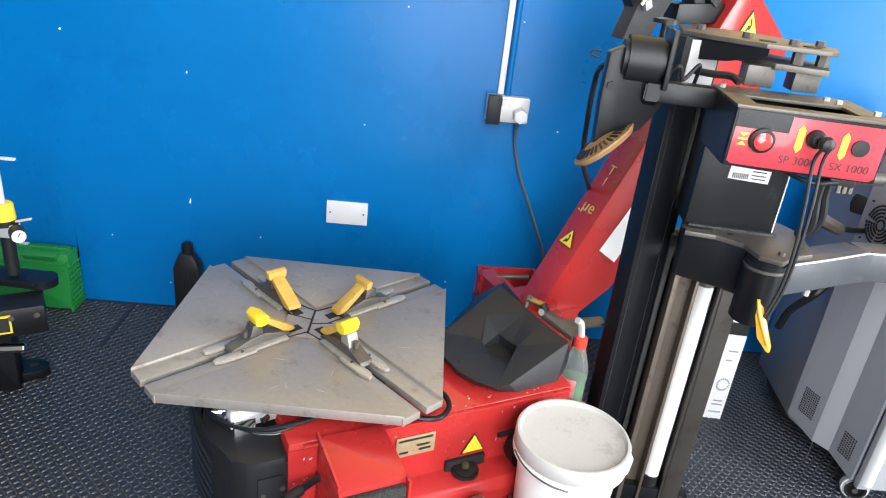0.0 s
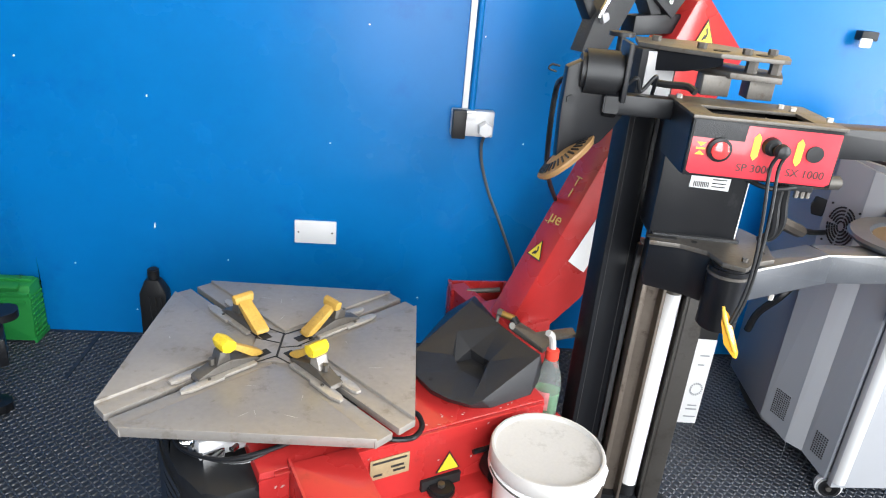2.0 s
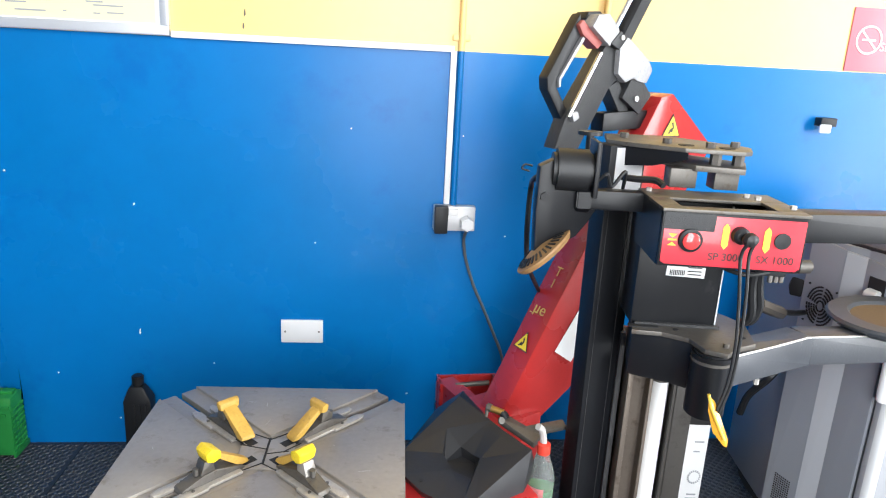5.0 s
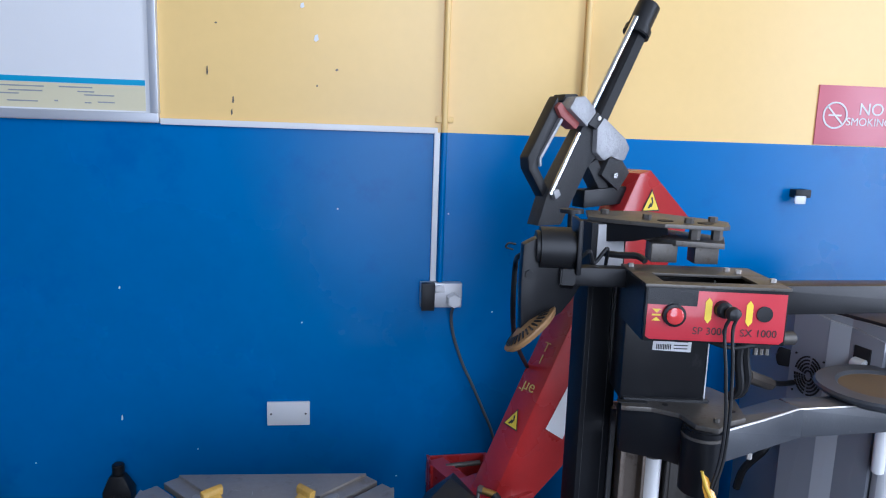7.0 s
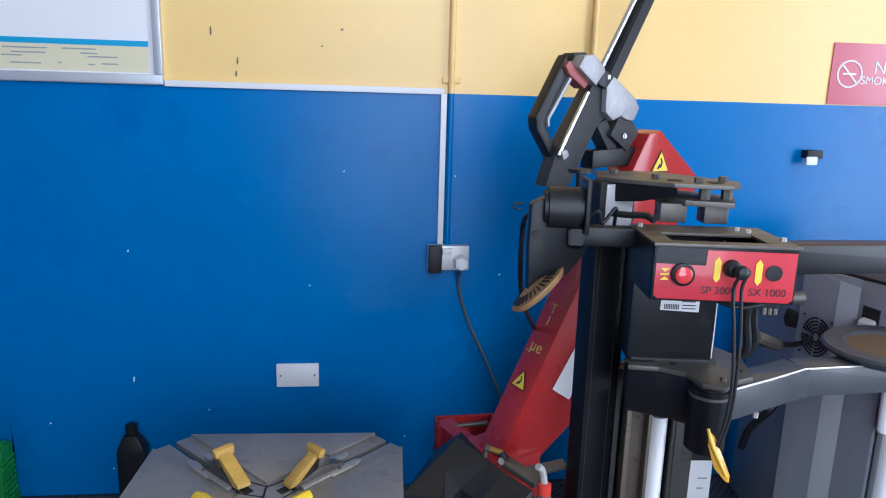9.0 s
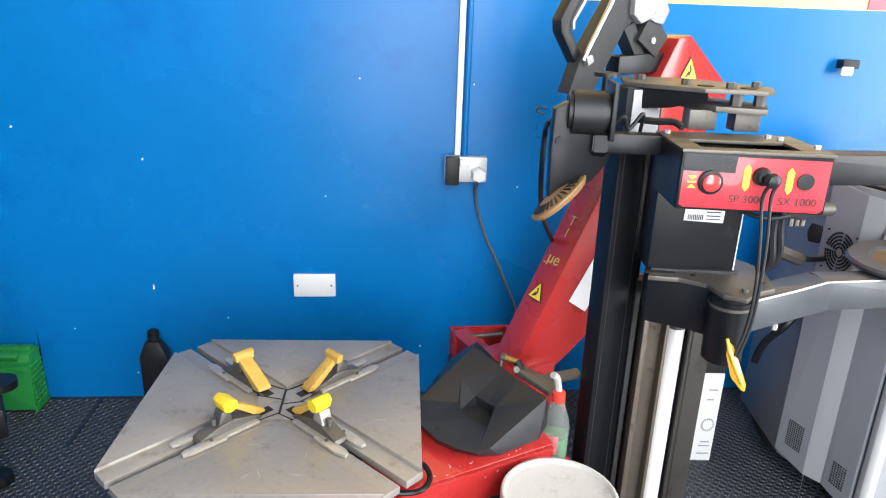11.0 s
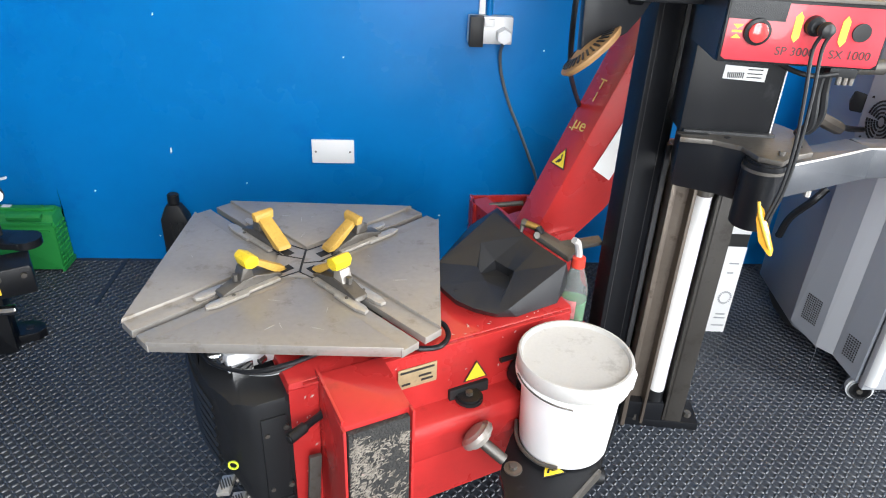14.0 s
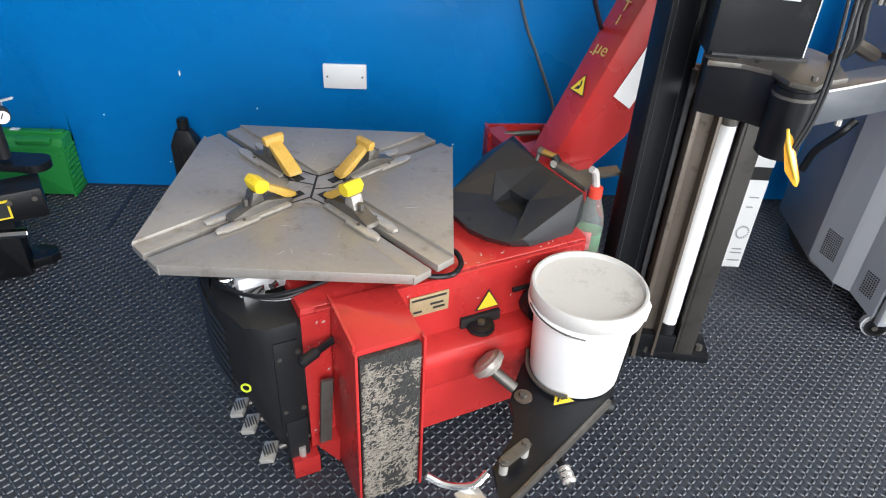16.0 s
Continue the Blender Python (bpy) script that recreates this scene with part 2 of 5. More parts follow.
# ---- the room ----
def structure(name, c, s, material, label):
    return single(name, box(B(), c, s), material, label, "wall", kind="structure")


structure("floor", (0.5, 0.41, -0.05), (7.2, 4.22, 0.1), RUBBER, "dark grey rubber matting with raised chequer studs")["category"] = "floor"
structure("wall_back_lower", (0.5, WALL + 0.1, BAND / 2), (7.2, 0.2, BAND), BLUE, "glossy blue painted lower part of the workshop wall")
structure("wall_back_upper", (0.5, WALL + 0.1, (BAND + 4.2) / 2), (7.2, 0.2, 4.2 - BAND), YELLOW, "yellow painted upper part of the workshop wall")
structure("wall_left_lower", (-3.1, 0.51, BAND / 2), (0.2, 4.02, BAND), BLUE, "blue painted lower part of the side wall")
structure("wall_left_upper", (-3.1, 0.51, (BAND + 4.2) / 2), (0.2, 4.02, 4.2 - BAND), WALLWHITE, "pale painted upper part of the side wall")
structure("wall_right_rear", (4.1, 1.51, 2.1), (0.2, 2.02, 4.2), WALLWHITE, "plain wall beside the side door")
structure("wall_right_front", (4.1, -1.4, 2.1), (0.2, 0.2, 4.2), WALLWHITE, "plain wall beside the side door")
structure("wall_right_lintel", (4.1, -0.4, 4.05), (0.2, 1.8, 0.3), WALLWHITE, "lintel above the open side door")
# unseen front wall; its gap is added to hold the fill lamp
structure("wall_front_left", (-1.825, -1.6, 2.1), (2.75, 0.2, 4.2), WALLWHITE, "plain unseen wall beside the added front opening")
structure("wall_front_right", (2.725, -1.6, 2.1), (2.95, 0.2, 4.2), WALLWHITE, "plain unseen wall beside the added front opening")
structure("wall_front_lintel", (0.4, -1.6, 4.05), (1.7, 0.2, 0.3), WALLWHITE, "lintel above the added front opening")
structure("ceiling", (0.5, 0.51, 4.3), (7.4, 4.42, 0.2), CEIL, "pale ceiling of the workshop")["category"] = "ceiling"
single("ground", box(B(), (0, 0, -0.25), (400, 400, 0.2)), mat("outside_concrete", (0.3, 0.3, 0.29), 0.8), "pale concrete ground outside the side door and the added opening", "ground", kind="structure")

# ---- on the wall ----
bp = thing("blank_plate", (-0.346, WALL, 0.449), "white double blanking plate screwed to the blue wall", "wall plate")
part("plate", box(B(), (-0.346, WALL - 0.005, 0.449), (0.149, 0.01, 0.087), bevel=0.003), WHITEPL, bp)
for dx in (-0.06, 0.06):
    part("screw", cyl(B(), (-0.346 + dx, WALL - 0.012, 0.449), (-0.346 + dx, WALL - 0.009, 0.449), 0.0035, seg=10), GREYST, bp)

sk = thing("wall_socket", (0.18, WALL, 0.888), "grey metal-clad socket with a white plug, on the blue wall", "socket")
part("back_box", box(B(), (0.18, WALL - 0.02, 0.888), (0.146, 0.04, 0.088), bevel=0.006), SILVER, sk)
part("timer_block", box(B(), (0.132, WALL - 0.055, 0.888), (0.046, 0.03, 0.096), bevel=0.004), BLACKPL, sk, "black plastic block")
part("switch", box(B(), (0.175, WALL - 0.046, 0.913), (0.034, 0.012, 0.022), bevel=0.002), WHITEPL, sk)
part("plug", cyl(B(), (0.222, WALL - 0.04, 0.876), (0.222, WALL - 0.085, 0.876), 0.027, 0.023, seg=6, bevel=0.004), WHITEPL, sk, "white plug top")

tr = thing("trunking", (0.16, WALL, 0.93), "white mini trunking along the colour line and down to the socket", "trunking")
part("upright", box(B(), (0.152, WALL - 0.008, 1.19), (0.02, 0.016, 0.513), bevel=0.002), WHITEPL, tr)
part("run", box(B(), (-0.297, WALL - 0.008, BAND + 0.006), (0.9, 0.016, 0.02), bevel=0.002), WHITEPL, tr)


def conduit(x, z0, z1, material, label):
    c = thing("conduit", (x, WALL, z0), label, "conduit", "wall conduits")
    part("pipe", cyl(B(), (x, WALL - 0.013, z0), (x, WALL - 0.013, z1), 0.0105, seg=14), material, c)
    return c


c1 = conduit(0.176, BAND, 4.2, YELLOW, "yellow painted steel conduit on the upper wall")
part("saddle", box(B(), (0.176, WALL - 0.006, 1.49), (0.06, 0.012, 0.02), bevel=0.003), YELLOW, c1)
conduit(0.176, 0.93, BAND, BLUE, "blue painted steel conduit above the socket")
conduit(0.655, BAND, 4.2, YELLOW, "yellow painted steel conduit on the upper wall")

single("power_cable", tube(B(), [(0.219, WALL - 0.07, 0.852), (0.219, WALL - 0.03, 0.81), (0.231, WALL - 0.02, 0.738), (0.266, WALL - 0.02, 0.637), (0.305, WALL - 0.02, 0.555), (0.353, WALL - 0.02, 0.448), (0.389, WALL - 0.02, 0.359), (0.42, WALL - 0.04, 0.2), (0.43, WALL - 0.1, 0.006)], 0.0055), mat("grey_cable", (0.09, 0.095, 0.10), 0.5), "grey power cable hanging from the socket plug", "cable")

nb = thing("notice_board", (-1.25, WALL, BAND + 0.01), "large white printed wall chart in an aluminium frame", "notice board")
part("sheet", box(B(), (-1.4, WALL - 0.008, 2.05), (1.26, 0.012, 1.17)), PAPER, nb)
for nm, c, s in (("frame_bottom", (-1.4, WALL - 0.012, 1.463), (1.3, 0.024, 0.03)), ("frame_side", (-0.762, WALL - 0.012, 2.05), (0.026, 0.024, 1.144))):
    part(nm, box(B(), c, s, bevel=0.003), ALU, nb)
part("heading_bar", box(B(), (-1.0, WALL - 0.0155, 1.571), (0.42, 0.003, 0.017)), CYAN, nb, "cyan heading bar")
part("heading_end", box(B(), (-1.42, WALL - 0.0155, 1.571), (0.42, 0.003, 0.017)), CYAN, nb)
part("cream_strip", box(B(), (-1.4, WALL - 0.0142, 1.522), (1.22, 0.002, 0.078)), mat("cream_print", (0.74, 0.68, 0.46), 0.6, vary=0.04), nb, "cream printed strip along the foot of the chart")
for i, (x, z, w) in enumerate(((-1.16, 1.549, 0.13), (-1.0, 1.55, 0.1), (-1.15, 1.535, 0.1), (-1.2, 1.525, 0.06), (-0.93, 1.527, 0.09), (-0.97, 1.537, 0.05), (-1.16, 1.503, 0.09), (-0.965, 1.503, 0.02), (-0.91, 1.506, 0.05), (-1.06, 1.506, 0.01))):
    part("text_bar", box(B(), (x, WALL - 0.0158, z), (w, 0.002, 0.004)), GREYPRINT, nb)


def flat_text(name, text, size, m, material, parent, align="LEFT", thick=0.0006):
    c = bpy.data.curves.new(name, "FONT")
    c.body, c.size, c.extrude, c.align_x = text, size, thick, align
    tmp = bpy.data.objects.new("tmp", c)
    scene.collection.objects.link(tmp)
    bpy.context.view_layer.update()
    me = bpy.data.meshes.new_from_object(tmp.evaluated_get(bpy.context.evaluated_depsgraph_get()))
    bpy.data.objects.remove(tmp)
    me.transform(m)
    me.materials.clear()
    me.materials.append(material)
    ob = new(name, me)
    ob.parent = parent
    ob.matrix_parent_inverse = (Matrix() if parent.data else Matrix.Translation(parent.location)).inverted()
    return ob


def wall_frame(x, z, out):
    m = Matrix(((1, 0, 0), (0, 0, 1), (0, -1, 0))).transposed().to_4x4()
    m.translation = (x, WALL - out, z)
    return m


sg = thing("no_smoking_sign", (1.68, WALL, 1.45), "faded red no smoking sign fixed to the yellow wall", "sign")
part("panel", box(B(), (1.73, WALL - 0.003, 1.556), (0.41, 0.006, 0.212), bevel=0.002), PINK, sg)
flat_text("lettering", "NO", 0.062, wall_frame(1.685, 1.56, 0.0075), PAPER, sg)
flat_text("lettering", "SMOKING", 0.04, wall_frame(1.64, 1.522, 0.0075), PAPER, sg)
bm = B()
for k in range(32):
    a = 2 * math.pi * k / 32
    box(bm, (1.595 + 0.045 * math.cos(a), WALL - 0.0075, 1.556 + 0.045 * math.sin(a)), (0.006, 0.002, 0.0095), Matrix.Rotation(-a, 4, "Y"))
box(bm, (1.595, WALL - 0.0075, 1.556), (0.09, 0.002, 0.006), Matrix.Rotation(radians(45), 4, "Y"))
box(bm, (1.595, WALL - 0.007, 1.556), (0.05, 0.002, 0.006))
part("symbol", bm, PAPER, sg)

hk = thing("wall_hook", (1.48, WALL, 1.25), "small metal bracket with a white tab on the blue wall", "hook")
part("bracket", box(B(), (1.487, WALL - 0.02, 1.272), (0.06, 0.04, 0.03), bevel=0.004), BLACKPL, hk)
part("tab", box(B(), (1.476, WALL - 0.04, 1.25), (0.042, 0.006, 0.03), bevel=0.006), WHITEPL, hk)


# ---- tyre changer ----
tc = thing("tyre_changer", at(0.4, 0.28, 0), "red tyre changing machine with square steel turntable and tilted-back column", "tyre changer")


def plan(bm, pts, z0, z1, bevel=0.0):
    """Outline in machine coordinates (s, v), from height z0 to z1."""
    return prism(bm, pts, z1 - z0, Matrix.Translation(at(0, 0, z0)) @ MR, bevel)


part("body", plan(B(), [(0.0, 0.0), (0.68, 0.0), (0.71, 0.3), (0.93, 0.32), (0.93, 0.5), (0.73, 0.48), (0.49, 0.305), (0.44, 0.33), (0.35, 0.56), (0.0, 0.56)], 0.26, 0.455, 0.01), RED, tc)
# solid filler block; its dark colour stands for shade under the body
part("inner_body", plan(B(), [(0.0, 0.05), (0.66, 0.05), (0.69, 0.3), (0.91, 0.34), (0.91, 0.48), (0.73, 0.46), (0.48, 0.29), (0.0, 0.29)], 0.02, 0.262), DARK, tc, "solid block coloured dark for the shade inside the machine")
bm = B()
hull(bm, [at(s, v, z) for s in (0.199, 0.6) for v, z in ((0.06, 0.30), (-0.055, 0.285), (-0.065, 0.26), (0.06, 0.19), (-0.06, 0.19))], 0.006)
part("ledge", bm, RED, tc)
bm = B()
hull(bm, [at(s, v, z) for s in (0.199, 0.58) for v, z in ((-0.05, 0.19), (-0.066, 0.075), (0.25, 0.19), (0.25, 0.075))])
part("base_rail", bm, RED, tc)
for s, v in ((-0.02, 0.0), (0.55, 0.02), (0.0, 0.45), (0.9, 0.45)):
    ft = part("foot", box(B(), at(s, v, 0.029), (0.06, 0.06, 0.056), MR, bevel=0.004), RED, tc)
    part("anchor_bolt", cyl(B(), at(s - 0.005, v - 0.015, 0.055), at(s - 0.005, v - 0.015, 0.085), 0.008, seg=6), BRIGHT, ft)
part("body_seam", box(B(), at(0.35, -0.004, 0.448), (0.64, 0.012, 0.006), MR, bevel=0.002), RED, tc)

# rating plate, warning triangle, rubber buffer, air fitting on the side
pl = part("rating_plate", box(B(), at(0.278, -0.003, 0.386), (0.092, 0.003, 0.052), MR @ Matrix.Rotation(0, 4, "X"), bevel=0.001), mat("worn_brass_plate", (0.42, 0.33, 0.19), 0.45, 0.3, vary=0.25, scale=30, wear=(0.2, 0.12, 0.08), wear_at=0.6), tc, "scratched brass-coloured rating plate")
for i, (x, z, w) in enumerate(((0.295, 0.386, 0.03), (0.3, 0.374, 0.028), (0.25, 0.372, 0.02), (0.277, 0.404, 0.08))):
    part("text_bar", box(B(), at(x, -0.0055, z), (w, 0.001, 0.005), MR), DARKPRINT, pl)


def triangle(parent, m, size, flip=1, mark=True):
    h = size * 0.866
    t = part("warning_triangle", prism(B(), [(-size / 2, 0), (size / 2, 0), (0, h * flip)], 0.0012, m), DARKPRINT, parent, "yellow and black warning triangle")
    k = 0.84
    part("yellow_field", prism(B(), [(-size / 2 * k, h * 0.055 * flip), (size / 2 * k, h * 0.055 * flip), (0, h * (0.055 + k) * flip)], 0.0012, m @ Matrix.Translation((0, 0, 0.001))), STICKER, t)
    if mark:
        bm = B()
        prism(bm, [(-0.06 * size, 0.2 * h), (0.03 * size, 0.2 * h), (0.1 * size, 0.42 * h), (0.02 * size, 0.66 * h), (-0.05 * size, 0.6 * h), (0.02 * size, 0.42 * h)], 0.0008, m @ Matrix.Translation((0, 0, 0.002)))
        prism(bm, [(-0.2 * size, 0.14 * h), (-0.1 * size, 0.14 * h), (0.0, 0.34 * h), (-0.06 * size, 0.4 * h)], 0.0008, m @ Matrix.Translation((0, 0, 0.002)))
        part("symbol", bm, DARKPRINT, t)
    return t


triangle(tc, on_body(0.425, 0.327, -0.002), 0.062, mark=False)
# raised dark box, coloured as the shade of the recess behind the buffer
part("cutout_shade", box(B(), at(0.407, -0.004, 0.303), (0.1, 0.012, 0.03), MR, bevel=0.002), DARK, tc)
bf = part("rubber_buffer", cyl(B(), at(0.40, -0.022, 0.288), at(0.40, -0.022, 0.306), 0.032, bevel=0.005), BLACKPL, tc, "round black rubber buffer")
part("bolt_head", cyl(B(), at(0.40, -0.022, 0.305), at(0.40, -0.022, 0.314), 0.009, seg=6), GREYST, bf)
part("pin", cyl(B(), at(0.47, -0.03, 0.385), at(0.56, -0.03, 0.385), 0.006), BLACK, tc)
part("round_knob", cyl(B(), at(0.55, -0.05, 0.32), at(0.55, 0.0, 0.32), 0.042, bevel=0.006), BLACK, tc)

# side support box with the worn rubber pad
bm = B()
hull(bm, [at(s, v, z) for s, v, z in ((0.055, -0.147, 0.02), (0.198, -0.147, 0.02), (0.055, 0, 0.02), (0.198, 0, 0.02), (0.055, -0.147, 0.447), (0.198, -0.147, 0.447), (0.06, 0.0, 0.462), (0.198, 0, 0.462))], 0.003)
pb = part("pad_box", bm, RED, tc)
for s in (0.058, 0.195):
    part("edge_flange", box(B(), at(s, -0.153, 0.235), (0.006, 0.02, 0.43), MR, bevel=0.002), RED, pb)
part("top_flange", box(B(), at(0.06, -0.07, 0.459), (0.006, 0.15, 0.016), MR @ Matrix.Rotation(radians(5), 4, "X"), bevel=0.002), RED, pb)
random.seed(4)
bm = B()
box(bm, at(0.127, -0.154, 0.232), (0.124, 0.014, 0.41), MR, bevel=0.003)
part("rubber_pad", bm, PADRUB, pb, "worn rubber pad scored all over with fine cuts")
bm = B()
for i in range(4600):
    s, z = random.uniform(0.068, 0.186), random.uniform(0.03, 0.425)
    worn = 0.5 + 0.5 * noise.noise(Vector((s * 26, z * 13, 3.7))) + 0.3 * noise.noise(Vector((s * 80, z * 60, 1.2))) + (0.2 if s < 0.105 else 0) - (0.5 if z > 0.405 else 0)
    if random.random() > 1.7 * worn - 0.35:
        continue
    a = random.gauss(0.6, 0.7)
    ln = random.uniform(0.0015, 0.0065)
    m = on_body(s, z, -0.1612) @ Matrix.Rotation(a, 4, "Z")
    prism(bm, [(-ln, -0.0004), (0, -0.0009), (ln, 0.0003), (0, 0.0006)], random.uniform(0.0008, 0.0022), m)
part("frayed_surface", bm, mat("frayed_rubber", (0.36, 0.32, 0.27), 0.7, vary=0.5, scale=90, fine=300, wear=(0.05, 0.045, 0.04), wear_at=0.5), pb)["kind"] = "stuff"
lv = part("lever", tube(B(), [at(0.06, -0.02, 0.375), at(0.035, -0.03, 0.372), at(-0.005, -0.05, 0.372)], 0.008), BLACK, tc, "black release lever")
part("grip", cyl(B(), at(0.02, -0.038, 0.373), at(-0.02, -0.055, 0.368), 0.0115, bevel=0.003), BLACKPL, lv)
part("flat_bar", box(B(), at(0.03, -0.03, 0.18), (0.026, 0.01, 0.2), MR @ Matrix.Rotation(radians(4), 4, "Y"), bevel=0.002), GREYST, tc, "bare grey steel bar in a pocket")
bm = B()
hull(bm, [at(s, v, z) for s, v, z in ((0.005, 0, 0.1), (0.056, 0, 0.1), (0.005, -0.04, 0.1), (0.056, -0.04, 0.1), (0.05, 0, 0.0), (0.056, -0.02, 0.0))])
part("bar_pocket", bm, RED, tc)
part("side_sheet", box(B(), at(0.028, -0.001, 0.25), (0.056, 0.006, 0.38), MR), RED, tc)

# black front cover with pedals
CV = [(0.005, -0.004), (-0.07, -0.004), (-0.105, 0.02), (-0.135, 0.09), (-0.15, 0.18), (-0.155, 0.28), (-0.14, 0.40), (-0.1, 0.5), (0.005, 0.53)]
cv = part("front_cover", hull(B(), [at(s, v, 0.43) for s, v in CV] + [at(s, v, 0.25) for s, v in CV] + [at(max(-0.06, s) if s < 0 else s, v * 0.9 + 0.01, 0.07) for s, v in CV], 0.012), BLACKPL, tc, "black moulded plastic front cover")
for i in range(7):
    z = 0.24 + 0.026 * i
    part("rib", tube(B(), [at(-0.145, 0.30, z + 0.03), at(-0.153, 0.22, z + 0.01), at(-0.150, 0.16, z - 0.005), at(-0.132, 0.085, z - 0.02)], 0.006, seg=6, n=4), BLACKPL, cv)
for z0, k in ((0.36, 0.0), (0.2, 0.0)):
    part("cover_screw", cyl(B(), at(-0.012, -0.013, z0), at(-0.012, -0.004, z0), 0.006, seg=10), GREYST, cv)
part("cover_panel", box(B(), at(-0.035, -0.006, 0.27), (0.05, 0.006, 0.24), MR, bevel=0.002), BLACKPL, cv)
part("cover_leg", box(B(), at(-0.03, 0.0, 0.09), (0.045, 0.03, 0.16), MR, bevel=0.003), BLACKPL, cv)
for z in (0.2, 0.35, 0.13):
    part("screw", cyl(B(), at(-0.05, -0.012, z), at(-0.05, -0.004, z), 0.005, seg=10), GREYST, cv)
bm = B()
for k in range(20):
    a = 2 * math.pi * k / 20
    box(bm, at(-0.118, 0.026, 0.27) + U * 0 + V * -0.004 + (U * math.cos(a) * 0.008 - V * math.cos(a) * 0.004) + Vector((0, 0, 0.01 * math.sin(a))), (0.0035, 0.003, 0.0035), MR)
part("green_mark", bm, mat("lime_print", (0.55, 0.68, 0.04), 0.5), cv)
for i, (x, y) in enumerate(((-0.415, 1.235), (-0.472, 1.315), (-0.508, 1.365))):
    pd = part("pedal", box(B(), (x, y, 0.055), (0.055, 0.032, 0.012), rotz(24 + 62) @ Matrix.Rotation(radians(-12), 4, "X"), bevel=0.003), BRIGHT, tc, "ribbed aluminium foot pedal")
    for k in range(5):
        part("ridge", box(B(), Vector((x, y, 0.063)) + U * (0.012 - 0.006 * k), (0.028, 0.003, 0.004), rotz(24 + 90)), GREYST, pd)
    part("pedal_arm", cyl(B(), (x + 0.02, y + 0.015, 0.055), Vector((x, y, 0.075)) + U * 0.12, 0.008), GREYST, pd)

# turntable: four raised plates with slots between them
TC = Vector((-0.337, 1.62, 0.516))
TR = rotz(-2)
TM = Matrix.Translation(TC) @ TR
tt = part("turntable", prism(B(), [(-0.2, -0.2), (0.2, -0.2), (0.2, 0.2), (-0.2, 0.2)], 0.012, TM @ Matrix.Translation((0, 0, -0.034))), BLACK, tc, "square steel turntable with cut corners and four clamping slots")
HALF, CUT, WID = 0.325, 0.251, 0.052
for k in range(4):
    m = TM @ rotz(90 * k)
    bm = B()
    w2 = WID * math.sqrt(2)
    prism(bm, [(-CUT, -HALF), (CUT, -HALF), (w2 * 0.02 + 0.0, -w2)], 0.024, m @ Matrix.Translation((0, 0, -0.024)), 0.0025)
    part("table_plate", bm, STEEL, tt)
    d = m @ rotz(-45)
    for e in (-1, 1):
        bm = B()
        y0, y1 = sorted((e * 0.009, e * (WID + 0.004)))
        prism(bm, [(0.05, y0), (0.406, y0), (0.406, y1), (0.05, y1)], 0.0175, d @ Matrix.Translation((0, 0, -0.0245)), 0.0015)
        part("slot_ledge", bm, STEEL, tt)
part("hub", lathe(B(), [(0.088, -0.03), (0.088, -0.0025), (0.086, -0.0015), (0.001, -0.0015)], TM @ rotz(45), 4), STEEL, tt)
bm = B()
box(bm, TC + Vector((0.001, 0.007, -0.001)), (0.005, 0.108, 0.002), rotz(-1))
for dx, dy, ln, an in ((-0.03, 0.024, 0.07, 162), (-0.07, 0.05, 0.05, 135), (0.028, 0.0, 0.05, 12), (0.06, 0.022, 0.05, 45), (0.02, -0.062, 0.05, -38), (-0.022, -0.058, 0.05, 215), (0.022, 0.07, 0.045, 38), (-0.022, 0.072, 0.05, 150)):
    box(bm, TC + Vector((dx, dy, -0.001)), (ln, 0.002, 0.002), rotz(an))
part("hub_joint", bm, DARK, tt)
part("spindle", cyl(B(), (-0.337, 1.62, 0.44), (-0.337, 1.62, 0.49), 0.11), GREYST, tc)


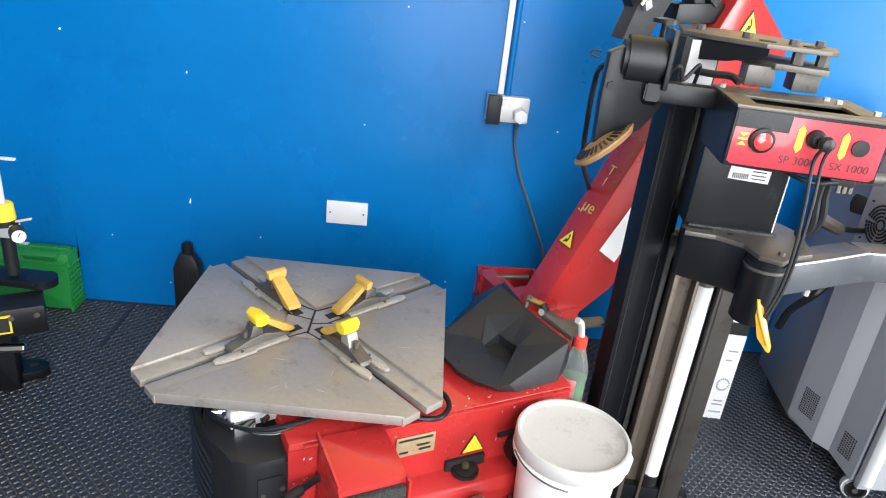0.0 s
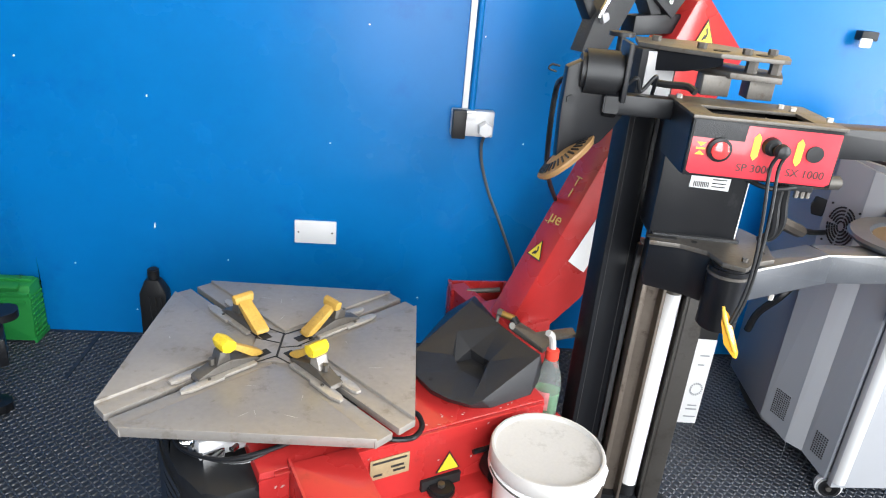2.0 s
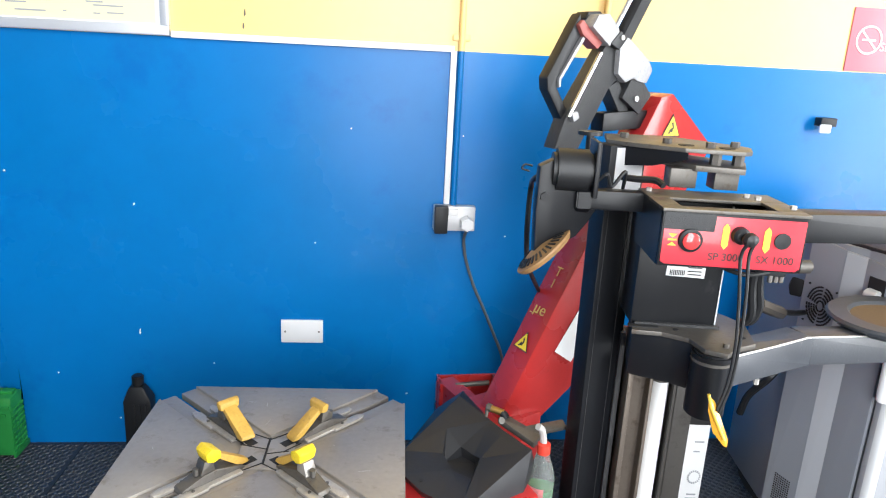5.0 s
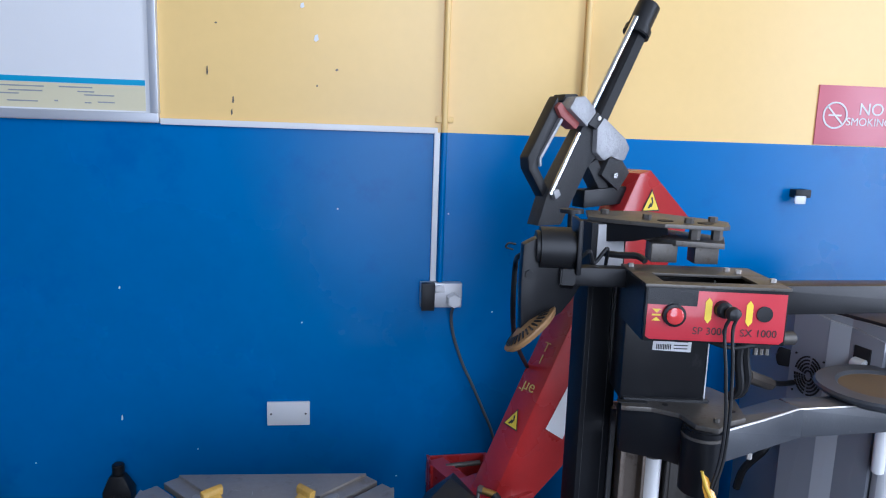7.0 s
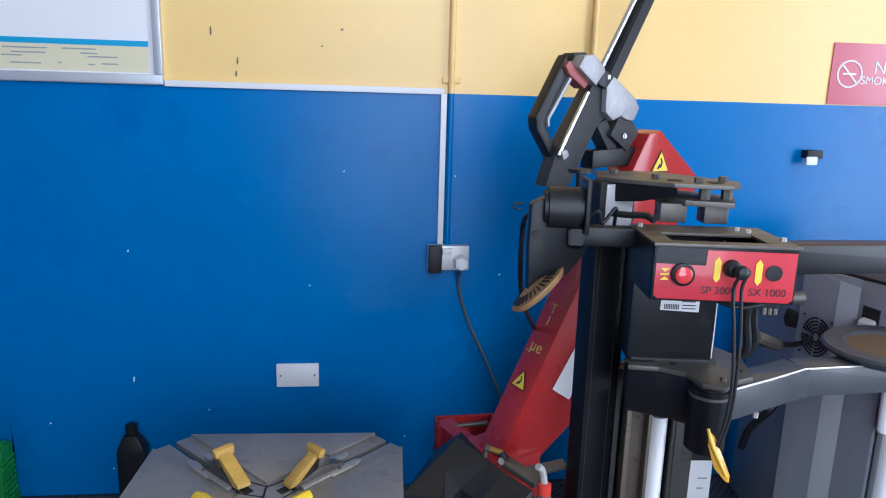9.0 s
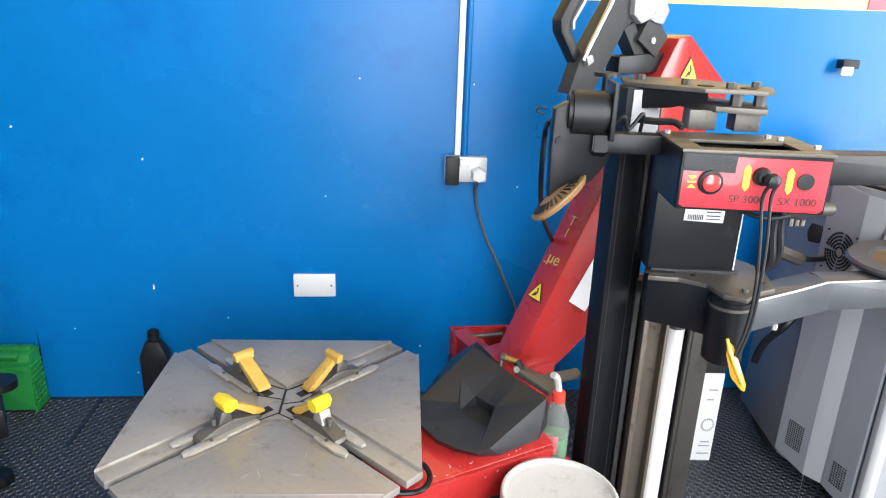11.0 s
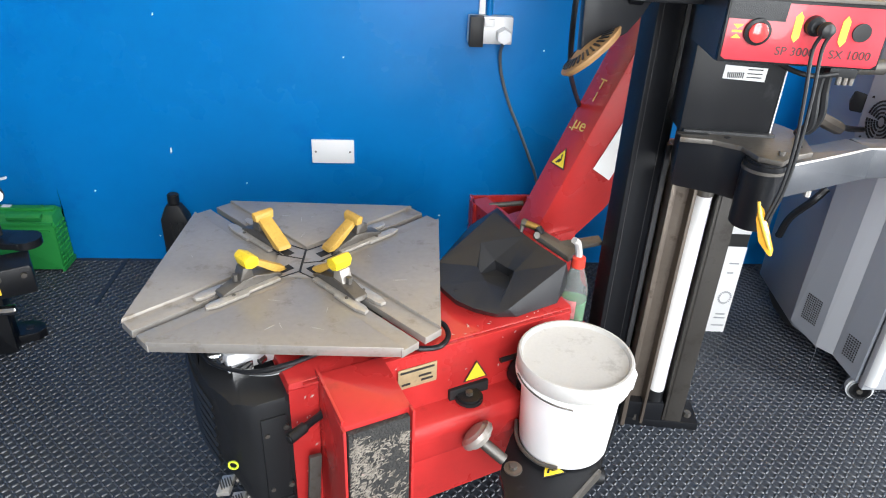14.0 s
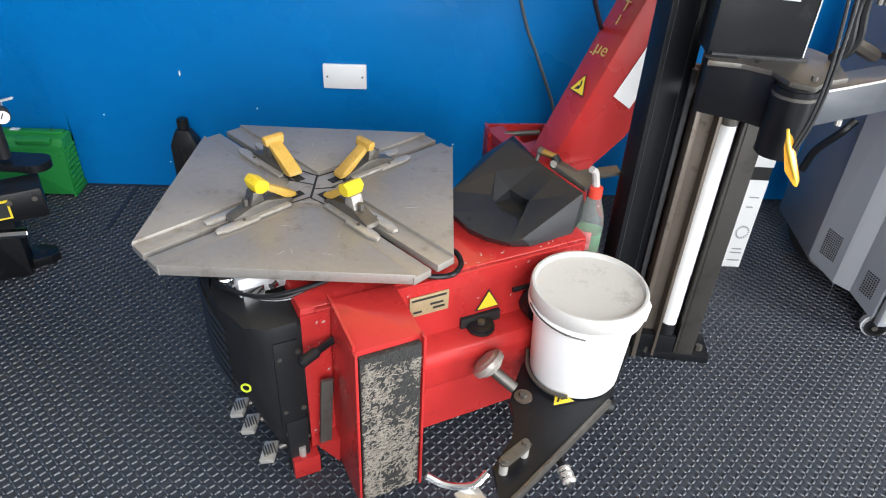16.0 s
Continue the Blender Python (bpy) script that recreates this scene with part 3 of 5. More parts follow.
# clamping jaws, one on each diagonal; x outwards along the slot
def jaw(angle, shift, head_mat, wide):
    m = TM @ rotz(angle) @ Matrix.Translation((shift, 0, 0))

    def w(*ps):
        return [m @ Vector(p) for p in ps]
    bm = B()
    hull(bm, w(*[(x, y, z) for y in (-wide, wide) for x, z in ((-0.085, 0.003), (-0.082, 0.012), (0.0, 0.064), (0.008, 0.056), (-0.06, 0.003))]), 0.003)
    j = part("clamp_jaw", bm, YELLOWPL, tt, "yellow plastic guarded clamping jaw")
    bm = B()
    hull(bm, w(*[(x, y * s, z) for s in (-1, 1) for x, y, z in (((-0.006, 0.024, 0.054), (-0.004, 0.027, 0.072), (0.008, 0.028, 0.077), (0.016, 0.025, 0.07), (0.012, 0.024, 0.052)) if wide > 0.012 else ((-0.01, 0.02, 0.05), (-0.01, 0.022, 0.068), (0.012, 0.024, 0.08), (0.026, 0.022, 0.07), (0.022, 0.02, 0.05), (0.006, 0.02, 0.044)))]), 0.003)
    part("jaw_guard", bm, head_mat, j, "yellow plastic jaw guard")
    bm = B()
    hull(bm, w(*[(x, y, z) for y in (-0.014, 0.014) for x, z in ((0.006, 0.05), (0.026, 0.05), (0.022, 0.022), (0.036, 0.02), (0.0, 0.01))]), 0.002)
    part("jaw_neck", bm, STEEL if angle < 0 else GREYST, j, "bare steel jaw neck")
    bm = B()
    hull(bm, w(*[(x, y, z) for y in (-0.017, 0.017) for x, z in ((-0.07, 0.0), (-0.065, 0.006), (0.0, 0.024), (0.03, 0.022), (0.08, 0.006), (0.085, -0.004), (-0.07, -0.004))]), 0.002)
    part("jaw_body", bm, GREYST, j, "worn grey steel jaw body")
    for e in (-1, 1):
        bm = B()
        prism(bm, [(-0.055, e * 0.0125), (0.112, e * 0.0125), (0.126, e * 0.018), (0.128, e * 0.029), (0.104, e * 0.036), (0.03, e * 0.036), (0.028, e * 0.03), (-0.055, e * 0.03)], 0.007, m @ Matrix.Translation((0.0, 0, -0.0055)), 0.0008)
        part("slide_plate", bm, SLIDE, j, "bright steel slide")
    # dark strip filling the slot, with the slot's shade put into its colour
    part("slot_shade_strip", box(B(), m @ Vector((-0.03, 0, -0.004)), (0.15, 0.023, 0.006), TR @ rotz(angle)), DARK, j, "solid strip coloured dark for the shade in the jaw slot")
    for e in (-1, 1):
        part("slide_screw", cyl(B(), *w((0.06, e * 0.024, 0.0015), (0.06, e * 0.024, 0.004)), 0.004, seg=8), GREYST, j)
    part("bolt", cyl(B(), *w((0.04, 0.0, 0.02), (0.04, 0.0, 0.036)), 0.007, seg=6), GREYST, j)


for ang, sh, hm, wd in ((135, 0.152, YELLOWPL, 0.018), (45, 0.152, YELLOWPL, 0.015), (225, 0.135, YELLOWBR, 0.010), (-45, 0.135, YELLOWBR, 0.010)):
    jaw(ang, sh, hm, wd)

# air cylinder and hoses under the table
ac = part("air_cylinder", box(B(), (-0.415, 1.345, 0.462), (0.1, 0.05, 0.045), rotz(30), bevel=0.006), SILVER, tc, "silver air cylinder under the table")
part("end_cap", box(B(), (-0.43, 1.325, 0.44), (0.045, 0.05, 0.05), rotz(30), bevel=0.004), CHROME, ac)
part("fitting", cyl(B(), (-0.49, 1.33, 0.46), (-0.465, 1.335, 0.462), 0.014, seg=12), CHROME, ac)
part("air_hose", tube(B(), [(-0.52, 1.36, 0.48), (-0.48, 1.31, 0.462), (-0.40, 1.29, 0.455), (-0.32, 1.30, 0.468), (-0.25, 1.33, 0.48)], 0.005), BLACK, ac, "black air hose")
for dz, dy in ((0.0, 0.0), (-0.012, 0.008), (0.006, -0.012)):
    part("thin_hose", tube(B(), [(-0.5, 1.37 + dy, 0.47 + dz), (-0.45, 1.315 + dy, 0.448 + dz), (-0.36, 1.30 + dy, 0.446 + dz), (-0.28, 1.34 + dy, 0.462 + dz)], 0.0028, seg=6), PADLIGHT if dz < 0 else BLACKPL, ac)
for x in (-0.455, -0.375):
    part("clamp_bolt", cyl(B(), (x, 1.315, 0.47), (x - 0.008, 1.302, 0.47), 0.007, seg=6), CHROME, ac)
part("hose_loop", tube(B(), [(-0.09, 1.35, 0.478), (-0.064, 1.341, 0.473), (-0.023, 1.348, 0.473), (-0.003, 1.383, 0.474), (-0.011, 1.42, 0.477), (-0.04, 1.44, 0.48)], 0.006), BLACK, ac, "black hose loop under the table edge")

# moulded tray on the body
TRAY = {"A": (0.453, 0.26, 0.486), "A2": (0.409, 0.165, 0.486), "f1": (0.416, 0.093, 0.486), "f2": (0.437, 0.047, 0.486), "f3": (0.472, 0.006, 0.486), "B": (0.577, 0.263, 0.515), "T": (0.661, 0.345, 0.55), "R": (0.677, 0.215, 0.54), "K": (0.603, 0.17, 0.484), "K2": (0.59, 0.212, 0.488), "J": (0.536, 0.207, 0.486), "J2": (0.521, 0.137, 0.486), "L": (0.544, 0.085, 0.486), "W0": (0.491, 0.03, 0.486), "W1": (0.601, 0.138, 0.494), "W2": (0.685, 0.16, 0.535), "W3": (0.702, 0.07, 0.53), "W4": (0.507, 0.012, 0.486), "g4": (0.535, 0.015, 0.456), "g5": (0.652, 0.025, 0.456), "A_": (0.459, 0.272, 0.456), "A2_": (0.423, 0.187, 0.456), "f1_": (0.43, 0.114, 0.456), "f2_": (0.453, 0.07, 0.456), "f3_": (0.493, 0.031, 0.456), "g6": (0.735, 0.09, 0.456), "h": (0.76, 0.3, 0.456), "T2": (0.7, 0.39, 0.535), "g7": (0.66, 0.46, 0.456), "J_": (0.542, 0.207, 0.459), "J2_": (0.527, 0.137, 0.459), "L_": (0.55, 0.085, 0.459), "K_": (0.609, 0.17, 0.459), "K2_": (0.596, 0.212, 0.459)}
bm = B()
tv = {k: bm.verts.new(at(*p)) for k, p in TRAY.items()}
for row in "A A2 f1 f2 f3 W0 L J2 J;A J B;A B T;B K2 K R T;B J J_ K2_ K2;J J2 J2_ J_;J2 L L_ J2_;J_ J2_ L_ K_ K2_;L W1 K K_ L_;K2 K2_ K_ K;L W1 W0;W1 W4 W0;W1 W2 W3;W1 W3 W4;K W1 W2 R;f3 W4 W0;f3 f3_ g4 W4;W4 g4 g5 W3;W3 g5 g6;W2 W3 g6 h;R W2 h;R h T2 T;T T2 g7;A T g7 A_;A A_ A2_ A2;A2 A2_ f1_ f1;f1 f1_ f2_ f2;f2 f2_ f3_ f3;A_ A2_ f1_ f2_ f3_ g4 g5 g6 h g7".split(";"):
    bm.faces.new([tv[k] for k in row.split()])
bmesh.ops.triangulate(bm, faces=[q for q in bm.faces if len(q.verts) > 4])
bmesh.ops.recalc_face_normals(bm, faces=bm.faces[:])
bmesh.ops.bevel(bm, geom=bm.edges[:], offset=0.0015, segments=2, affect="EDGES", profile=0.6)
ty = part("lubricant_tray", bm, TRAYPL, tc, "black moulded plastic tray with a deep pocket")
part("tray_screw", cyl(B(), at(0.435, 0.13, 0.4855), at(0.435, 0.13, 0.488), 0.005, seg=10), DARK, ty)
vl = part("inflator_valve", cyl(B(), at(0.687, 0.236, 0.562), at(0.712, 0.205, 0.556), 0.009, bevel=0.002), mat("brass", (0.45, 0.27, 0.08), 0.35, 0.9), tc, "brass valve on the tray")
part("valve_cap", cyl(B(), at(0.683, 0.242, 0.563), at(0.69, 0.233, 0.562), 0.011, seg=8), GREYST, vl)
part("valve_stem", cyl(B(), at(0.676, 0.235, 0.535), at(0.684, 0.24, 0.57), 0.005), GREYST, vl)
part("valve_elbow", cyl(B(), at(0.708, 0.21, 0.558), at(0.712, 0.195, 0.545), 0.011, seg=12, bevel=0.002), BLACKPL, vl)
part("eyelet", lathe(B(), [(0.005, 0), (0.009, 0), (0.009, 0.004), (0.005, 0.004)], Matrix.Translation(at(0.69, 0.187, 0.55)) @ (-V + Vector((0, 0, 0.6))).to_track_quat("Z", "Y").to_matrix().to_4x4(), 16), GREYST, vl)
part("flat_lever", hull(B(), [at(*p) for p in ((0.69, 0.20, 0.535), (0.69, 0.20, 0.552), (0.705, 0.175, 0.533), (0.72, 0.215, 0.55), (0.735, 0.105, 0.505), (0.735, 0.105, 0.52), (0.77, 0.12, 0.51), (0.77, 0.12, 0.526))], 0.002), GREYST, vl, "greasy steel lever")
part("cross_bar", hull(B(), [at(*p) for p in ((0.72, 0.135, 0.525), (0.74, 0.155, 0.54), (0.845, 0.115, 0.535), (0.85, 0.14, 0.542), (0.72, 0.135, 0.517), (0.845, 0.115, 0.525))], 0.002), GREYST, vl, "flat grey steel cross bar")

# red bracket behind the column foot
bm = B()
for c, s in (((0.225, 2.27, 0.3), (0.2, 0.01, 0.2)), ((0.13, 2.235, 0.3), (0.01, 0.08, 0.2)), ((0.32, 2.235, 0.3), (0.01, 0.08, 0.2)), ((0.225, 2.235, 0.22), (0.2, 0.08, 0.02)), ((0.18, 2.2, 0.31), (0.1, 0.012, 0.16))):
    box(bm, c, s, rotz(4), 0.002)
part("hinge_bracket", bm, RED, tc)
part("bracket_rail", box(B(), (0.19, 2.15, 0.34), (0.06, 0.2, 0.12), MR), RED, tc)
part("bracket_pin", cyl(B(), (0.18, 2.2, 0.395), (0.29, 2.2, 0.405), 0.008), GREYST, tc)

# tilted column: profile in its upright plane
CO = Vector((0.322, 1.954, 0))
TH = radians(27.7)
AX = U * math.sin(TH) + Vector((0, 0, math.cos(TH)))


def cp(s, z, off=0.0):
    """Point in the column's plane; off towards the room."""
    return CO + U * s - V * off + Vector((0, 0, z))


def slab(bm, pts, thick, off=0.0, bevel=0.0):
    m = Matrix((U, (0, 0, 1), -V)).transposed().to_4x4()
    m.translation = CO - V * (off - thick / 2)
    return prism(bm, pts, thick, m, bevel)


col = part("column", slab(B(), [(-0.116, 0.40), (0.37, 1.322), (0.384, 1.348), (0.428, 1.358), (0.618, 1.208), (0.235, 0.60), (0.16, 0.50), (0.05, 0.42)], 0.1, 0.0, 0.006), RED, tc, "red box-section column tilted back")


def col_front(s_mid, z):
    """Frame on the column's front face: x across, y up along it, z out."""
    n = -(U * math.cos(TH) - Vector((0, 0, math.sin(TH))))
    m = Matrix((-V, AX, n)).transposed().to_4x4()
    m.translation = cp(-0.037 + math.tan(TH) * (z - 0.551), z, s_mid) + n * 0.0025
    return m


triangle(col, col_front(0.0, 0.632), 0.064)
for ch, z, sz in (("T", 0.838, 0.042), ("I", 0.806, 0.04), ("µe", 0.732, 0.05), ("-", 0.722, 0.035)):
    flat_text("lettering", ch, sz, col_front(0.0 if ch != "-" else -0.03, z), GOLD, col, "CENTER")
m = Matrix((U, (0, 0, 1), -V)).transposed().to_4x4()
m.translation = cp(0, 0, 0.0515)
part("white_sticker", prism(B(), [(0.088, 0.632), (0.152, 0.588), (0.3, 0.83), (0.215, 0.83)], 0.001, m), PAPER, col, "white paper sticker")
m2 = m.copy()
m2.translation = cp(0.435, 1.238, 0.0515)
triangle(col, m2, 0.075)

# mounting arm: shaft, locking head and handle
sh = part("tool_shaft", cyl(B(), cp(0.262, 1.43, -0.05), cp(0.452, 1.79, -0.05), 0.031, seg=6), BLACK, tc, "black hexagonal tool shaft")
part("chrome_rod", cyl(B(), cp(0.237, 1.49, -0.03), cp(0.402, 1.79, -0.03), 0.009, seg=12), CHROME, sh)
part("shaft_cap", cyl(B(), cp(0.425, 1.755, -0.045), cp(0.467, 1.835, -0.045), 0.034, seg=20, bevel=0.005), BLACKPL, sh)
part("shaft_band", cyl(B(), cp(0.419, 1.742, -0.045), cp(0.431, 1.765, -0.045), 0.04, seg=20, bevel=0.003), BLACKPL, sh)
CAST = mat("worn_grey_casting", (0.34, 0.34, 0.35), 0.45, 0.35, vary=0.25, scale=40, bump=0.3, wear=(0.13, 0.13, 0.13), wear_at=0.6)
hd = part("locking_head", slab(B(), [(0.22, 1.474), (0.245, 1.501), (0.33, 1.446), (0.35, 1.419), (0.332, 1.382), (0.303, 1.385), (0.281, 1.394), (0.254, 1.381), (0.222, 1.404)], 0.075, 0.0, 0.007), CAST, tc, "worn grey cast locking head")
part("upper_casting", slab(B(), [(0.121, 1.518), (0.139, 1.55), (0.173, 1.554), (0.209, 1.526), (0.218, 1.507), (0.186, 1.472)], 0.07, 0.0, 0.006), CAST, hd)
part("head_edge", slab(B(), [(0.128, 1.54), (0.137, 1.558), (0.176, 1.561), (0.256, 1.508), (0.338, 1.452), (0.36, 1.419), (0.34, 1.374), (0.30, 1.38), (0.2, 1.47)], 0.05, -0.03, 0.004), BLACKPL, hd)
part("lock_block", slab(B(), [(0.186, 1.48), (0.216, 1.514), (0.244, 1.498), (0.218, 1.466)], 0.075, 0.0, 0.003), BLACKPL, hd, "black locking block")
part("lock_screw", cyl(B(), cp(0.222, 1.497, 0.036), cp(0.222, 1.497, 0.042), 0.006, seg=10), BRIGHT, hd)
part("red_sleeve", slab(B(), [(0.09, 1.521), (0.104, 1.535), (0.12, 1.522), (0.176, 1.482), (0.161, 1.464), (0.105, 1.499)], 0.045, -0.005, 0.004), mat("dull_red_plastic", (0.3, 0.07, 0.06), 0.5), hd, "dull red plastic sleeve")
part("handle", slab(B(), [(0.104, 1.553), (0.086, 1.521), (0.013, 1.388), (0.018, 1.356), (0.078, 1.272), (0.096, 1.278), (0.098, 1.29), (0.049, 1.362), (0.047, 1.385), (0.112, 1.498)], 0.04, -0.015, 0.006), BLACKPL, hd, "black loop handle")
part("handle_trim", slab(B(), [(0.116, 1.497), (0.047, 1.386), (0.05, 1.363), (0.056, 1.366), (0.055, 1.384), (0.124, 1.492)], 0.036, -0.008, 0.001), CAST, hd, "bare grey inner edge of the handle")
part("bright_rod", cyl(B(), cp(0.078, 1.29, 0.025), cp(0.166, 1.456, 0.025), 0.006, seg=12), CHROME, hd)
part("rod_clip", slab(B(), [(0.08, 1.3), (0.1, 1.305), (0.108, 1.288), (0.09, 1.276)], 0.03, 0.02, 0.003), CAST, hd)
part("swing_plate", slab(B(), [(0.192, 1.487), (0.235, 1.466), (0.246, 1.396), (0.211, 1.364), (0.127, 1.205), (0.045, 1.205), (0.072, 1.287)], 0.05, -0.005, 0.005), BLACKTEX, tc, "black speckled swing plate")
bl = part("pivot_block", slab(B(), [(0.281, 1.392), (0.325, 1.39), (0.362, 1.35), (0.323, 1.297), (0.254, 1.342)], 0.06, 0.0, 0.004), BLACKTEX, tc, "black speckled pivot block")
part("pivot_bolt", cyl(B(), cp(0.303, 1.341, 0.028), cp(0.303, 1.341, 0.036), 0.008, seg=12), CHROME, bl)
part("block_arm", slab(B(), [(0.214, 1.368), (0.249, 1.388), (0.30, 1.302), (0.276, 1.284)], 0.05, -0.01, 0.003), BLACKTEX, bl)
part("swing_stub", slab(B(), [(0.2, 1.30), (0.36, 1.31), (0.36, 1.26), (0.2, 1.25)], 0.05, 0.0, 0.004), BLACK, tc)
part("adjuster_wheel", lathe(B(), [(0.008, -0.05), (0.008, -0.004), (0.026, -0.004), (0.026, 0.004), (0.008, 0.006)], Matrix.Translation((0.352, 1.60, 1.285)), 16), BLACKPL, tc)

# ---- assist stand beside the column ----
st = thing("assist_stand", (0.57, 1.62, 0), "black bead press stand with red control panel and swing arm", "assist stand")
SR = rotz(-8)
SX, SY = SR @ Vector((1, 0, 0)), SR @ Vector((0, 1, 0))
CR14 = rotz(14)
CX, CY = CR14 @ Vector((1, 0, 0)), CR14 @ Vector((0, 1, 0))
mc = part("column", box(B(), Vector((0.409, 1.625, 0.64)) + CX * 0.046 + CY * 0.03, (0.092, 0.06, 1.236), CR14, bevel=0.004), BLACK, st, "tall black square column")
part("label_sheet", box(B(), Vector((0.409, 1.625, 1.195)) + CX * 0.05 - CY * 0.0015, (0.07, 0.002, 0.116), CR14), SILVER, mc, "silver label sheet on the column")
for u0 in (0.012, 0.066):
    part("scribed_line", box(B(), Vector((0.409, 1.625, 0.6)) + CX * u0 - CY * 0.001, (0.0015, 0.001, 1.1), CR14), BLACKTEX, mc)
part("rust_patch", box(B(), Vector((0.535, 1.66, 0.79)), (0.016, 0.01, 0.05), SR, bevel=0.003), BROWNST, mc)
lr = part("left_rail", box(B(), (0.540, 1.645, 0.39), (0.056, 0.012, 0.74), SR), BROWNST, st, "greasy steel guide rail")
part("rail_flange", box(B(), (0.512, 1.62, 0.39), (0.012, 0.06, 0.74), SR, bevel=0.002), BROWNST, lr)
part("rail_flange", box(B(), (0.566, 1.62, 0.39), (0.008, 0.045, 0.74), SR, bevel=0.002), BROWNST, lr)
part("rail_web", box(B(), (0.498, 1.66, 0.42), (0.012, 0.06, 0.80), SR, bevel=0.002), BLACKTEX, st)
RAILDK = mat("dark_oiled_rail", (0.06, 0.055, 0.05), 0.4, 0.4, vary=0.2, scale=6, fine=120, bump=0.04, wear=(0.035, 0.03, 0.026), wear_at=0.55)
rr = part("right_rail", box(B(), (0.653, 1.605, 0.42), (0.044, 0.01, 0.80), SR, bevel=0.002), RAILDK, st, "dark steel guide rail")
part("rail_flange", box(B(), (0.673, 1.632, 0.42), (0.008, 0.05, 0.80), SR, bevel=0.002), RAILDK, rr)
part("rail_flange", box(B(), (0.631, 1.63, 0.42), (0.008, 0.05, 0.80), SR, bevel=0.002), RAILDK, rr)
cy = part("cylinder", cyl(B(), (0.599, 1.632, 0.12), (0.599, 1.632, 0.70), 0.021, seg=24), WHITEPL, st, "white air cylinder")
part("cylinder_head", cyl(B(), (0.599, 1.632, 0.70), (0.599, 1.632, 0.725), 0.0225, seg=20, bevel=0.002), GREYST, cy)
part("cylinder_foot", cyl(B(), (0.599, 1.632, 0.03), (0.599, 1.632, 0.12), 0.022, seg=20), BLACKPL, cy)
part("rod_end", box(B(), (0.604, 1.635, 0.745), (0.05, 0.04, 0.02), SR, bevel=0.003), BROWNST, cy)
part("back_sheet", box(B(), (0.585, 1.69, 0.42), (0.18, 0.01, 0.78), SR), BROWNST, st)
ft = part("foot", box(B(), (0.605, 1.655, 0.013), (0.25, 0.1, 0.026), SR, bevel=0.003), BLACK, st)
part("foot_block", box(B(), (0.565, 1.645, 0.055), (0.12, 0.07, 0.06), SR, bevel=0.004), BLACK, ft)
for x in (0.55, 0.70):
    part("anchor_bolt", cyl(B(), (x, 1.62, 0.02), (x, 1.62, 0.04), 0.01, seg=6), GREYST, ft)
ca = part("carriage", box(B(), (0.546, 1.54, 1.03), (0.176, 0.1, 0.27), SR, bevel=0.004), BLACK, st, "black sheet-metal carriage box")
part("carriage_trim", box(B(), Vector((0.546, 1.54, 1.03)) + SX * 0.089 - SY * 0.049, (0.0025, 0.004, 0.26), SR), SILVER, ca)
lb = part("barcode_label", box(B(), Vector((0.5515, 1.49, 1.019)) - SY * 0.0012, (0.08, 0.002, 0.026), SR @ Matrix.Rotation(radians(2), 4, "Y")), PAPER, ca, "white barcode label")
for k in range(9):
    part("bar", box(B(), Vector((0.5515, 1.49, 1.015)) - SY * 0.0026 + SX * (-0.032 + 0.0036 * k), (0.0019, 0.001, 0.011), SR), DARKPRINT, lb)
for z in (1.027, 1.019, 1.012):
    part("text_bar", box(B(), Vector((0.5515, 1.49, z)) - SY * 0.0026 + SX * 0.018, (0.028, 0.001, 0.002), SR), DARKPRINT, lb)

ho = part("lower_housing", prism(B(), [(0.447, 1.482), (0.525, 1.436), (0.56, 1.40), (0.63, 1.40), (0.665, 1.6), (0.50, 1.63)], 0.105, Matrix.Translation((0, 0, 0.785)), 0.012), BLACK, st)
part("boss", cyl(B(), (0.577, 1.378, 0.752), (0.577, 1.378, 0.888), 0.039, seg=28, bevel=0.004), BLACK, ho)
part("boss_ring", cyl(B(), (0.577, 1.378, 0.868), (0.577, 1.378, 0.874), 0.041, seg=28), GREYST, ho)
fl = part("flange_plate", prism(B(), [(0.440, 1.462), (0.500, 1.449), (0.545, 1.417), (0.552, 1.362), (0.588, 1.338), (0.622, 1.37), (0.672, 1.39), (0.706, 1.497), (0.69, 1.545), (0.66, 1.60), (0.50, 1.60), (0.478, 1.55)], 0.01, Matrix.Translation((0, 0, 0.888)), 0.001), GREYST, st, "worn steel flange plate")
# slot and holes are dark pieces on the plate, coloured as their shade
part("slot", box(B(), (0.472, 1.482, 0.8985), (0.062, 0.016, 0.002), SR, bevel=0.0005), DARK, fl)
part("hole", cyl(B(), (0.535, 1.462, 0.897), (0.535, 1.462, 0.8995), 0.006, seg=12), DARK, fl)
part("stop_pin", cyl(B(), (0.60, 1.372, 0.89), (0.60, 1.372, 0.906), 0.006, seg=6), GREYST, fl)
part("small_hole", cyl(B(), (0.66, 1.42, 0.897), (0.66, 1.42, 0.8995), 0.006, seg=12), DARK, fl)
part("carriage_lip", box(B(), Vector((0.546, 1.49, 0.9)) - SY * 0.006, (0.178, 0.012, 0.008), SR), BLACKTEX, fl)

# control box with red panel
PX0 = Vector((0.415, 1.33, 0))
PW, PH, PT = 0.258, 0.102, 1.179


def pan(u, d, out=0.0, z=None):
    """Point of the panel: u along it, d down from its top edge, out towards the room."""
    return PX0 + SX * u - SY * out + Vector((0, 0, PT - d))


